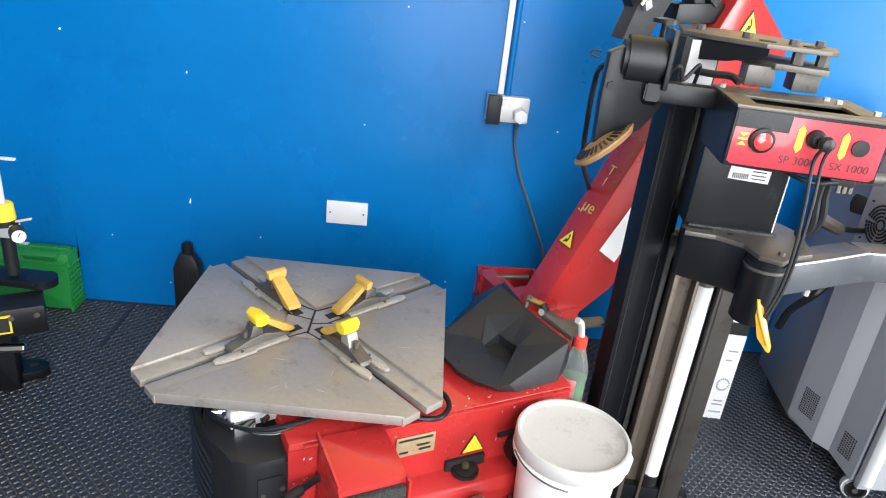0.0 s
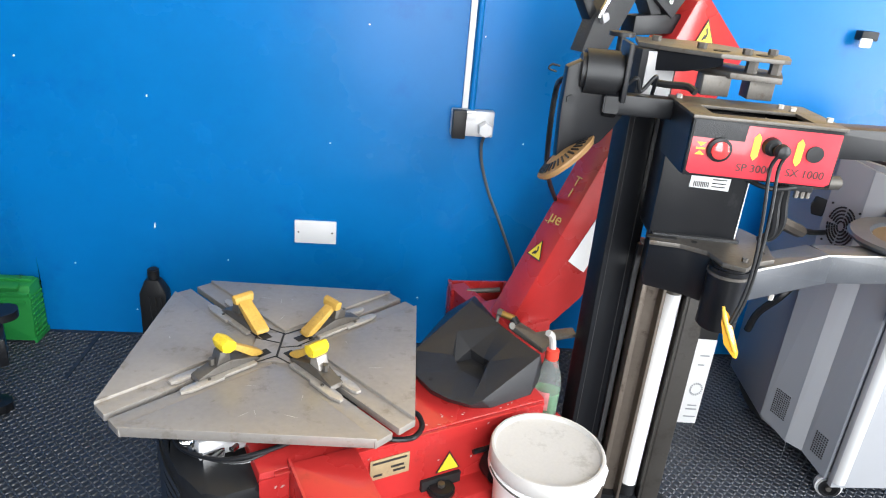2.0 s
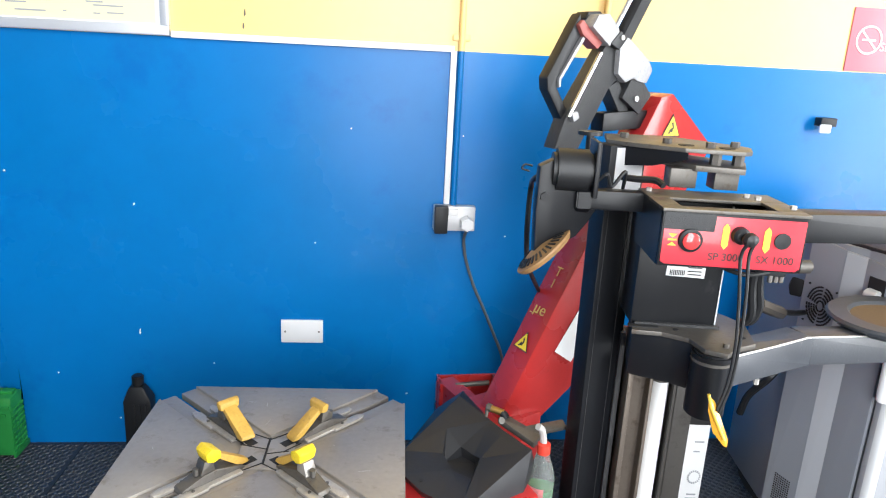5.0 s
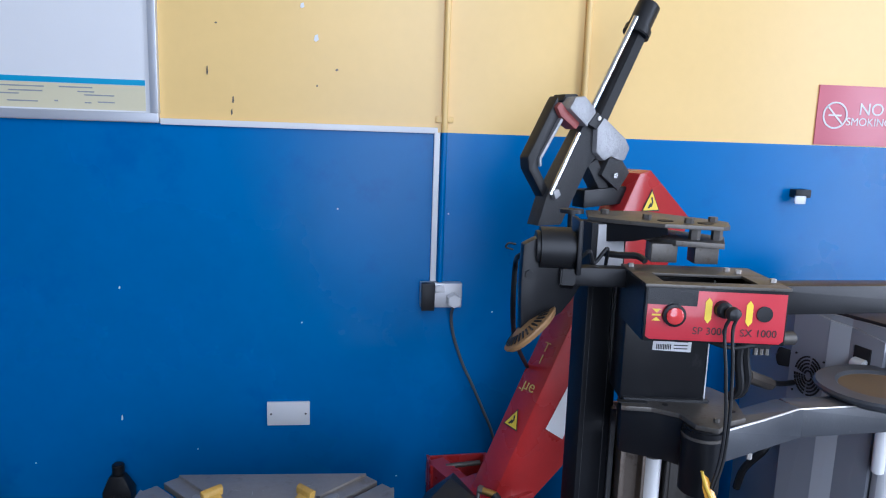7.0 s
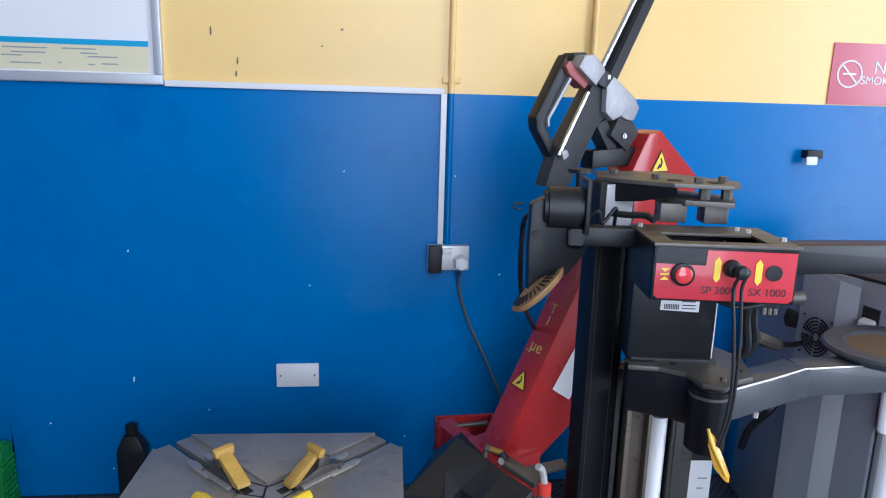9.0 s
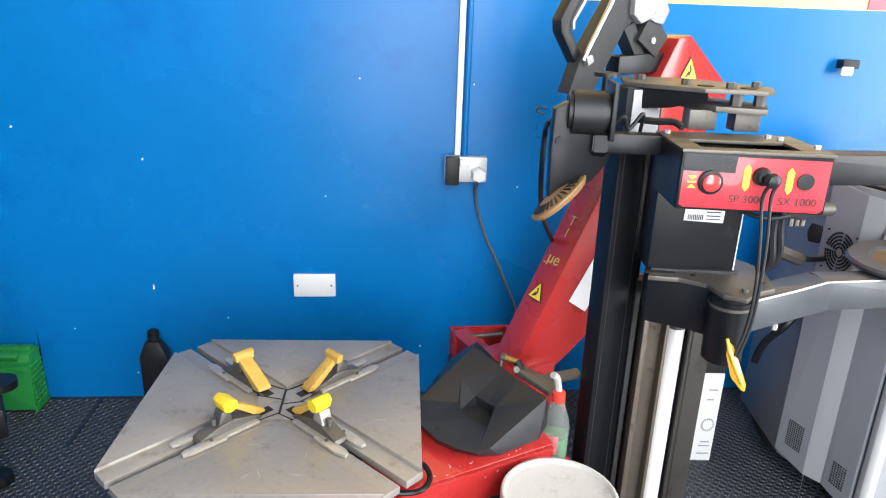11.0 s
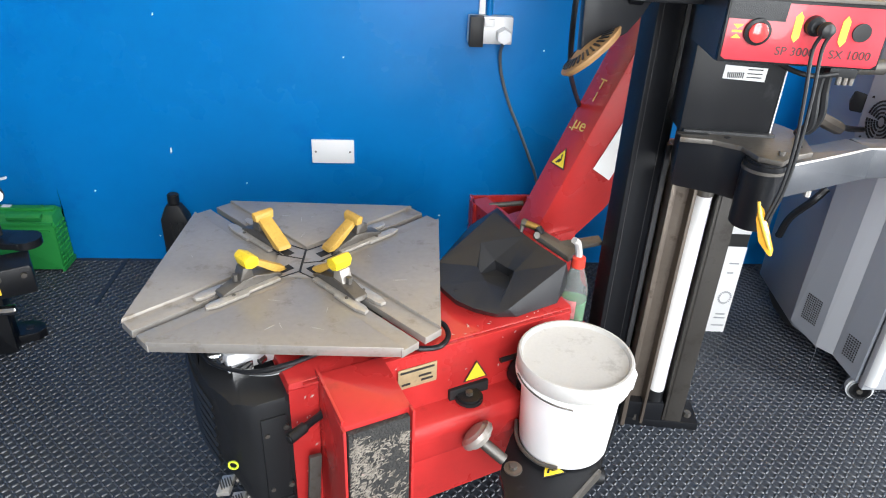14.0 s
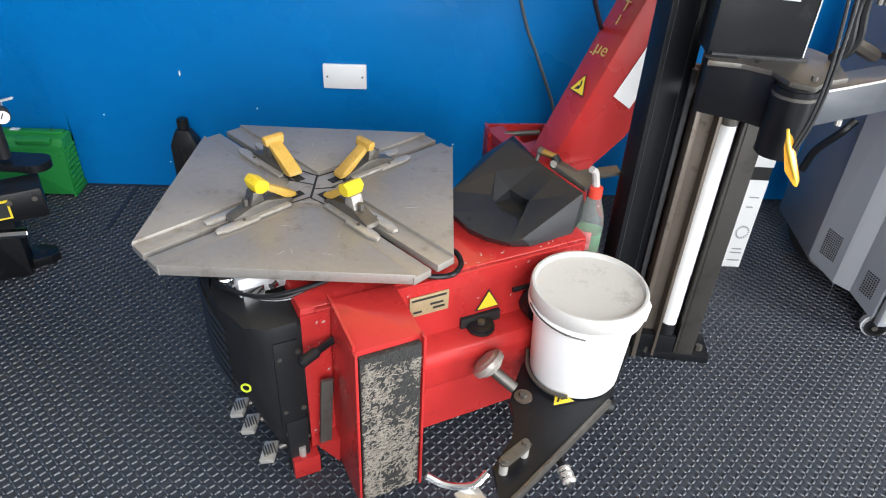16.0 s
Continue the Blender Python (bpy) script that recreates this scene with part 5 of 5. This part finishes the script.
def on_panel(a, d, n, u, z, out=0.0015):
    m = Matrix((d, (0, 0, 1), n)).transposed().to_4x4()
    m.translation = a + d * u + n * out + Vector((0, 0, z))
    return m


fm = on_panel(a1, d1, n1, 0.066, 0.80)
# fan slots are dark bars on the panel, coloured as the shade behind it
bm = B()
for r in (0.012, 0.02, 0.028, 0.036, 0.044):
    for k in range(4):
        for j in range(7):
            a = 2 * math.pi * (k / 4 + (j + 0.5) / 32)
            box(bm, fm @ Vector((r * math.cos(a), 1.25 * r * math.sin(a), 0)), (r * 0.2, 0.0045, 0.002), fm.to_3x3().to_4x4() @ rotz(math.degrees(a) + 90))
part("fan_grille", bm, DARK, p1, "round slotted fan grille")
for x, y in ((-0.045, 0.055), (0.045, 0.055), (-0.045, -0.055), (0.045, -0.055)):
    part("screw", cyl(B(), fm @ Vector((x, y, 0)), fm @ Vector((x, y, 0.003)), 0.003, seg=8), DARK, p1)


def vent(parent, a, d, n, u, z, nx, ny, step):
    # vent holes are dark squares, with the shade inside put into their colour
    bm = B()
    m = on_panel(a, d, n, u, z)
    for i in range(nx):
        for j in range(ny):
            box(bm, m @ Vector((i * step, j * step, 0)), (step * 0.42, step * 0.42, 0.002), m.to_3x3().to_4x4())
    part("vent_grid", bm, DARK, parent)


vent(p3, a3, d3, n3, 0.03, 0.13, 6, 9, 0.0085)
vent(p1, a1, d1, n1, 0.035, 0.16, 8, 12, 0.0075)
RM = on_panel(a3, d3, n3, 0.042, 0.89)
# no cavity here: a thin dark plate paints the recess shade
rl = part("reel_recess", box(B(), RM.translation, (0.05, 0.072, 0.003), RM.to_3x3().to_4x4()), DARK, un, "flat plate coloured dark as a shaded recess, with a paper reel")
part("paper_reel", cyl(B(), RM @ Vector((-0.02, -0.012, 0.004)), RM @ Vector((0.02, -0.012, 0.004)), 0.018, bevel=0.003), PADLIGHT, rl)
hb = part("front_post", cyl(B(), (1.25, 1.68, 0.09), (1.25, 1.68, 0.93), 0.02, seg=16), PADLIGHT, un, "pale grey tubular post")
part("front_sheet", box(B(), (1.45, 1.685, 0.5), (0.44, 0.02, 0.86), bevel=0.003), UNITLIGHT, un)
part("grab_handle", cyl(B(), (1.222, 1.668, 0.62), (1.218, 1.668, 0.75), 0.015, bevel=0.004), WHITEPL, un, "white grab handle")


def castor(x, y):
    c = part("castor_fork", box(B(), (x + 0.012, y + 0.005, 0.075), (0.05, 0.03, 0.05), rotz(20), bevel=0.006), PADLIGHT, un)
    part("castor_wheel", cyl(B(), (x - 0.004, y - 0.013, 0.038), (x + 0.006, y + 0.015, 0.038), 0.038, seg=28, bevel=0.006), PADLIGHT, c, "pale grey castor wheel")
    bm = B()
    lathe(bm, [(0.03, 0.0), (0.03, 0.002), (0.023, 0.002), (0.023, 0.0)], Matrix.Translation((x - 0.005, y - 0.0145, 0.038)) @ Vector((-0.33, -0.94, 0)).to_track_quat("Z", "Y").to_matrix().to_4x4(), 28)
    part("castor_ring", bm, BLACKPL, c)
    part("hub_bolt", cyl(B(), (x - 0.01, y - 0.02, 0.038), (x, y, 0.038), 0.008, seg=10), GREYST, c)
    part("brake_tab", hull(B(), [(x + 0.03, y - 0.02, 0.07), (x + 0.075, y - 0.01, 0.075), (x + 0.03, y + 0.02, 0.07), (x + 0.075, y + 0.01, 0.072), (x + 0.03, y, 0.082), (x + 0.06, y, 0.085)], 0.002), PADLIGHT, c)


castor(1.262, 1.722)
castor(1.62, 1.75)
wh = part("wheel", cyl(B(), (1.225, 2.1, 0.14), (1.28, 2.112, 0.14), 0.14, seg=36, bevel=0.02), TYRE, un, "large black rear wheel")
part("wheel_hub", cyl(B(), (1.208, 2.096, 0.14), (1.23, 2.1, 0.14), 0.035, seg=16, bevel=0.004), BLACKPL, wh)
part("axle_nut", cyl(B(), (1.196, 2.093, 0.14), (1.21, 2.096, 0.14), 0.012, seg=10), CHROME, wh)
part("wheel", cyl(B(), (1.65, 2.13, 0.14), (1.71, 2.145, 0.14), 0.14, seg=36, bevel=0.02), TYRE, un, "large black rear wheel")
part("hose_hook", hull(B(), [(1.125, 1.985, 0.80), (1.15, 1.96, 0.80), (1.125, 1.985, 0.86), (1.15, 1.96, 0.855), (1.12, 1.99, 0.83), (1.15, 1.99, 0.83)], 0.004), BLACKPL, un)
part("hose", tube(B(), [(1.15, 2.0, 0.56), (1.12, 2.0, 0.52), (1.1, 2.05, 0.44), (1.1, 2.08, 0.36)], 0.012), BLACKPL, un)
part("gas_hose", tube(B(), [(0.86, 1.72, 0.87), (0.95, 1.78, 0.83), (1.06, 1.86, 0.79), (1.2, 1.98, 0.75)], 0.008), BLACKPL, un)
part("hose_sleeve", tube(B(), [(0.88, 1.735, 0.86), (0.94, 1.775, 0.832), (1.0, 1.82, 0.805)], 0.017), mat("brown_hose_sleeve", (0.10, 0.085, 0.07), 0.6), un)
part("lid", prism(B(), [(1.17, 1.94), (1.2, 1.84), (1.235, 1.72), (1.67, 1.71), (1.7, 2.17), (1.22, 2.25)], 0.014, Matrix.Translation((0, 0, 0.985)), 0.004), BLACKPL, un, "black lid of the unit")

# white carton behind the stand
ct = thing("carton", (0.905, 2.14, 0), "white printed carton standing on the mat behind the stand", "box")
CR = rotz(-4)
part("box", box(B(), (0.895, 2.14, 0.165), (0.21, 0.16, 0.33), CR, bevel=0.003), PAPER, ct)
part("dark_band", box(B(), (0.895, 2.14, 0.352), (0.206, 0.156, 0.044), CR), DARKPRINT, ct)
part("top_flap", box(B(), (0.895, 2.14, 0.405), (0.21, 0.16, 0.06), CR, bevel=0.003), PAPER, ct)
bm = B()
for k in range(18):
    a = 2 * math.pi * k / 18
    box(bm, (0.965 + 0.02 * math.cos(a), 2.0535, 0.14 + 0.022 * math.sin(a)), (0.006, 0.002, 0.004), Matrix.Rotation(-a, 4, "Y"))
part("round_mark", bm, GREYPRINT, ct)
for x, z, w in ((0.965, 0.27, 0.03), (0.96, 0.235, 0.02), (0.965, 0.075, 0.03), (0.965, 0.06, 0.036), (0.965, 0.03, 0.04)):
    part("text_bar", box(B(), (x, 2.0535, z), (w, 0.002, 0.004), CR), GREYPRINT, ct)

# ---- by the wall, left ----
gc = thing("tool_case", (-1.46, 2.46, 0), "green plastic case with a carrying handle, by the wall", "case")
part("shell", hull(B(), [(x, y, z) for x in (-1.60, -1.325) for y, z in ((2.415, 0.01), (2.515, 0.01), (2.42, 0.195), (2.435, 0.222), (2.5, 0.227), (2.512, 0.208))], 0.008), GREEN, gc)
for k in range(8):
    for j in range(4):
        part("rib", box(B(), (-1.324, 2.432 + 0.021 * j, 0.034 + 0.0205 * k), (0.008, 0.014, 0.006), Matrix.Rotation(radians(28), 4, "X"), bevel=0.0015), GREEN, gc)
part("side_rim", box(B(), (-1.326, 2.465, 0.012), (0.01, 0.1, 0.02), bevel=0.003), GREEN, gc)
part("handle", box(B(), (-1.42, 2.428, 0.217), (0.12, 0.03, 0.022), Matrix.Rotation(radians(20), 4, "X"), bevel=0.009), GREEN, gc)
part("lid_ridge", box(B(), (-1.46, 2.478, 0.228), (0.25, 0.03, 0.012), bevel=0.004), GREEN, gc)
for x in (-1.552, -1.372):
    part("latch", cyl(B(), (x, 2.47, 0.23), (x + 0.004, 2.465, 0.25), 0.004, seg=8), CHROME, gc)
part("front_bead", box(B(), (-1.46, 2.4165, 0.165), (0.24, 0.008, 0.01), bevel=0.003), GREEN, gc)
part("paper_label", box(B(), (-1.5, 2.478, 0.235), (0.03, 0.018, 0.002)), PAPER, gc, "small white paper label")
part("top_rim", box(B(), (-1.46, 2.424, 0.19), (0.26, 0.014, 0.014), bevel=0.003), GREEN, gc)

ob = thing("oil_bottle", (-0.91, 2.46, 0), "black plastic oil bottle standing by the wall", "bottle")
part("body", hull(B(), [(-0.91 + 0.87 * x, 2.46 + y, z) for x, y, z in ((-0.055, -0.03, 0.0), (0.055, -0.03, 0.0), (-0.055, 0.03, 0.0), (0.055, 0.03, 0.0), (-0.055, -0.03, 0.21), (0.055, -0.03, 0.21), (-0.055, 0.03, 0.21), (0.055, 0.03, 0.21), (-0.03, -0.02, 0.262), (0.025, -0.02, 0.262), (-0.03, 0.02, 0.262), (0.025, 0.02, 0.262))], 0.01), BLACKPL, ob)
part("cap", cyl(B(), (-0.91, 2.46, 0.262), (-0.91, 2.46, 0.3), 0.02, seg=20, bevel=0.004), BLACKPL, ob)
for x in (-0.02, 0.0, 0.02):
    part("grip_rib", box(B(), (-0.9 + x, 2.428, 0.13), (0.008, 0.008, 0.14), bevel=0.003), BLACKPL, ob)

# black press frame with air regulator
pf = thing("press_frame", (-1.3, 1.95, 0), "black steel press frame with an air regulator and gauge", "workshop press")
part("top_arm", beam(B(), (-1.155, 1.965, 0.375), (-1.8, 2.02, 0.375), 0.085, 0.02, 0.006), BLACK, pf)
part("arm_end", cyl(B(), (-1.16, 1.965, 0.3647), (-1.16, 1.965, 0.3875), 0.041, seg=24), BLACK, pf)
part("beam", beam(B(), (-1.125, 1.90, 0.318), (-1.7, 1.58, 0.318), 0.1, 0.085, 0.005), BLACK, pf)
part("leg", beam(B(), (-1.27, 1.97, 0.13), (-1.38, 1.93, 0.13), 0.08, 0.24, 0.004), BLACK, pf)
part("foot", hull(B(), [(-1.265 + 0.05 * math.cos(a), 2.03 + 0.04 * math.sin(a), z) for a in (0, 0.8, 1.6, 2.4, 3.2, 4, 4.8, 5.6) for z in (0, 0.03)] + [(-1.42, 1.9, 0), (-1.42, 2.04, 0), (-1.42, 1.9, 0.03), (-1.42, 2.04, 0.03)], 0.003), BLACK, pf)
# dark disc on the foot, painted as the shade in a hole
part("foot_hole", cyl(B(), (-1.262, 2.03, 0.028), (-1.262, 2.03, 0.032), 0.012, seg=14), DARK, pf)
part("yellow_badge", box(B(), (-1.19, 1.803, 0.319), (0.04, 0.003, 0.055), rotz(29)), STICKER, pf)
part("badge_field", box(B(), (-1.189, 1.801, 0.319), (0.03, 0.003, 0.042), rotz(29)), DARKPRINT, pf)
part("coupling", cyl(B(), (-1.156, 1.828, 0.236), (-1.236, 1.808, 0.239), 0.014, seg=8, bevel=0.002), CHROME, pf)
for k in (0.0, 0.06):
    part("beam_bolt", cyl(B(), Vector((-1.119, 1.843, 0.338)) + Vector((-0.8745, -0.4845, 0)) * k, Vector((-1.119, 1.843, 0.338)) + Vector((-0.8745, -0.4845, 0)) * k + Vector((0.004, -0.007, 0)), 0.008, seg=6), GREYST, pf)
rg = thing("air_regulator", (-1.22, 1.96, 0.395), "air regulator with a yellow collar and round gauge", "regulator")
part("block", box(B(), (-1.235, 1.96, 0.535), (0.06, 0.045, 0.04), bevel=0.004), SILVER, rg)
part("stem", cyl(B(), (-1.235, 1.96, 0.395), (-1.235, 1.96, 0.52), 0.018, seg=14), BLACKPL, rg)
part("collar", cyl(B(), (-1.235, 1.96, 0.56), (-1.235, 1.96, 0.612), 0.03, 0.027, seg=20, bevel=0.004), STICKER, rg, "yellow collar")
part("collar_base", cyl(B(), (-1.235, 1.96, 0.548), (-1.235, 1.96, 0.562), 0.033, seg=20), BLACKPL, rg)
part("tube", cyl(B(), (-1.235, 1.96, 0.61), (-1.235, 1.96, 0.735), 0.009, seg=12), PADLIGHT, rg)
part("tee", box(B(), (-1.215, 1.96, 0.74), (0.07, 0.012, 0.007), bevel=0.002), PADLIGHT, rg)
part("tap", box(B(), (-1.18, 1.955, 0.567), (0.045, 0.01, 0.006), Matrix.Rotation(radians(-15), 4, "Y"), bevel=0.002), SILVER, rg)
gg = part("gauge", cyl(B(), (-1.195, 1.94, 0.538), (-1.173, 1.91, 0.538), 0.021, seg=24, bevel=0.003), BLACKPL, rg, "round pressure gauge")
part("gauge_face", cyl(B(), (-1.174, 1.911, 0.538), (-1.171, 1.907, 0.538), 0.0175, seg=24), WHITEPL, gg)
part("needle", box(B(), (-1.17, 1.9055, 0.542), (0.002, 0.002, 0.018), Matrix.Rotation(radians(30), 4, "Y")), DARKPRINT, gg)

# ---- small marks on the walls ----
def wall_mark(x, z, w, h, material, rot=0.0, name="paint_chip", label="small chip of bare plaster in the wall paint"):
    ob = single(name, prism(B(), [(-w / 2, -h * 0.3), (-w * 0.1, -h / 2), (w / 2, -h * 0.2), (w * 0.3, h / 2), (-w * 0.3, h * 0.4)], 0.0012, wall_frame(x, z, 0.001) @ rotz(rot)), material, label, "chip", "wall chips")
    return ob


random.seed(11)
for x, z, w, h in ((-0.91, 0.44, 0.006, 0.022), (-1.0, 0.1, 0.006, 0.006), (-0.83, 0.12, 0.006, 0.008), (-0.66, 0.14, 0.007, 0.006), (-0.18, 1.18, 0.006, 0.006), (0.04, 0.2, 0.008, 0.006), (-0.42, 0.2, 0.016, 0.007), (-0.66, 0.32, 0.006, 0.006), (0.2, 1.17, 0.005, 0.006), (-1.2, 0.28, 0.006, 0.006), (-1.3, 1.0, 0.008, 0.008), (-0.9, 0.9, 0.006, 0.01), (0.37, 0.82, 0.006, 0.006), (-0.3, 0.78, 0.006, 0.005)):
    wall_mark(x, z, w, h, PAPER, random.uniform(-20, 20))
for x, z, w, h in ((-0.298, 1.837, 0.014, 0.018), (-0.253, 1.737, 0.016, 0.024)):
    wall_mark(x, z, w, h, PAPER)
for x, z, w, h in ((-0.186, 1.639, 0.01, 0.008), (-0.25, 1.585, 0.007, 0.006), (-0.57, 1.77, 0.008, 0.005), (-0.52, 1.53, 0.006, 0.024), (-0.525, 1.49, 0.006, 0.02), (-0.6, 1.62, 0.005, 0.03)):
    wall_mark(x, z, w, h, BROWNST, 0, "drill_hole", "small dark plug hole in the yellow wall")

random.seed(23)
bm = B()
for k in range(46):
    q = random.choice((0, 1, 2))
    if q == 0:
        m = on_body(random.uniform(0.21, 0.66), random.uniform(0.33, 0.45), -0.0012)
    elif q == 1:
        m = Matrix.Translation(at(random.uniform(0.2, 0.6), random.uniform(0.005, 0.04), 0.4553)) @ rotz(random.uniform(0, 180))
    else:
        m = on_body(random.uniform(0.062, 0.192), random.uniform(0.03, 0.44), -0.1638) if random.random() < 0.2 else on_body(random.uniform(0.01, 0.05), random.uniform(0.1, 0.42), -0.0045)
    w = random.uniform(0.0015, 0.005)
    prism(bm, [(-w, 0), (-w * 0.2, -w * 0.5), (w, -w * 0.1), (w * 0.3, w * 0.6)], 0.0006, m @ rotz(random.uniform(0, 180)))
part("paint_chips", bm, mat("chipped_primer", (0.5, 0.36, 0.33), 0.6, vary=0.3, scale=60), tc, "pale chips in the red paint")["kind"] = "stuff"
bm = B()
for k in range(30):
    x, y = random.uniform(-0.27, 0.27), random.uniform(-0.27, 0.27)
    if abs(abs(x) - abs(y)) < 0.1:
        continue
    ln = random.uniform(0.004, 0.016)
    prism(bm, [(-ln, 0), (0, -0.0005), (ln, 0.0), (0, 0.0005)], 0.0002, TM @ Matrix.Translation((x, y, 0.0001)) @ rotz(random.uniform(0, 180)))
part("scratches", bm, BRIGHT, tt, "fine bright scratches in the steel")["kind"] = "stuff"

# ---- mat studs: raised bars in alternating directions ----
STEP = 0.0158
stud = B()
low = [stud.verts.new(p) for p in ((-0.0108, 0, 0), (-0.006, -0.0033, 0), (0.006, -0.0033, 0), (0.0108, 0, 0), (0.006, 0.0033, 0), (-0.006, 0.0033, 0))]
mid = [stud.verts.new(p) for p in ((-0.0088, 0, 0.0021), (-0.0055, -0.0021, 0.0026), (0.0055, -0.0021, 0.0026), (0.0088, 0, 0.0021), (0.0055, 0.0021, 0.0026), (-0.0055, 0.0021, 0.0026))]
tops = [stud.verts.new(p) for p in ((-0.006, 0, 0.0038), (0.006, 0, 0.0038))]
for k in range(6):
    stud.faces.new((low[k], low[(k + 1) % 6], mid[(k + 1) % 6], mid[k]))
for q in ((0, 1, 6), (1, 2, 7, 6), (2, 3, 7), (3, 4, 7), (4, 5, 6, 7), (5, 0, 6)):
    stud.faces.new([(mid + tops)[k] for k in q])
stud_mesh = mesh_of("stud", stud, STUDRUB, False)
stud_mesh.polygons.foreach_set("use_smooth", [True] * len(stud_mesh.polygons))
base = [v.co.copy() for v in stud_mesh.vertices]
polys = [tuple(p.vertices) for p in stud_mesh.polygons]
verts, faces = [], []
floor_ob = bpy.data.objects["floor"]
near_count = 0
for i in range(-124, 125):
    for j in range(46, 159):
        x, y = i * STEP, j * STEP
        if (abs(x + 1.13) < 0.008 and y > 2.2) or y > WALL - 0.02:
            continue
        a = radians(45 if (i + j) % 2 else -45)
        ca_, sa_ = math.cos(a), math.sin(a)
        if 0.45 < x < 0.71 and 1.1 < y < 1.36 and near_count < 300:
            near_count += 1
            o = new("stud", stud_mesh)
            o.parent = floor_ob
            o.matrix_basis = Matrix.Translation((x, y, 0)) @ Matrix.Rotation(a, 4, "Z")
            continue
        k = len(verts)
        verts += [(x + ca_ * c.x - sa_ * c.y, y + sa_ * c.x + ca_ * c.y, c.z) for c in base]
        faces += [tuple(k + q for q in p) for p in polys]
me = bpy.data.meshes.new("mat_studs")
me.from_pydata(verts, [], faces)
me.polygons.foreach_set("use_smooth", [True] * len(me.polygons))
me.materials.append(STUDRUB)
ms = new("mat_studs", me)
ms.parent = floor_ob
tagged(ms, kind="stuff")
single("mat_joint", box(B(), (-1.13, 2.36, 0.0004), (0.004, 0.32, 0.0008)), DARK, "fine joint between two rubber mats", "joint", kind="structure")
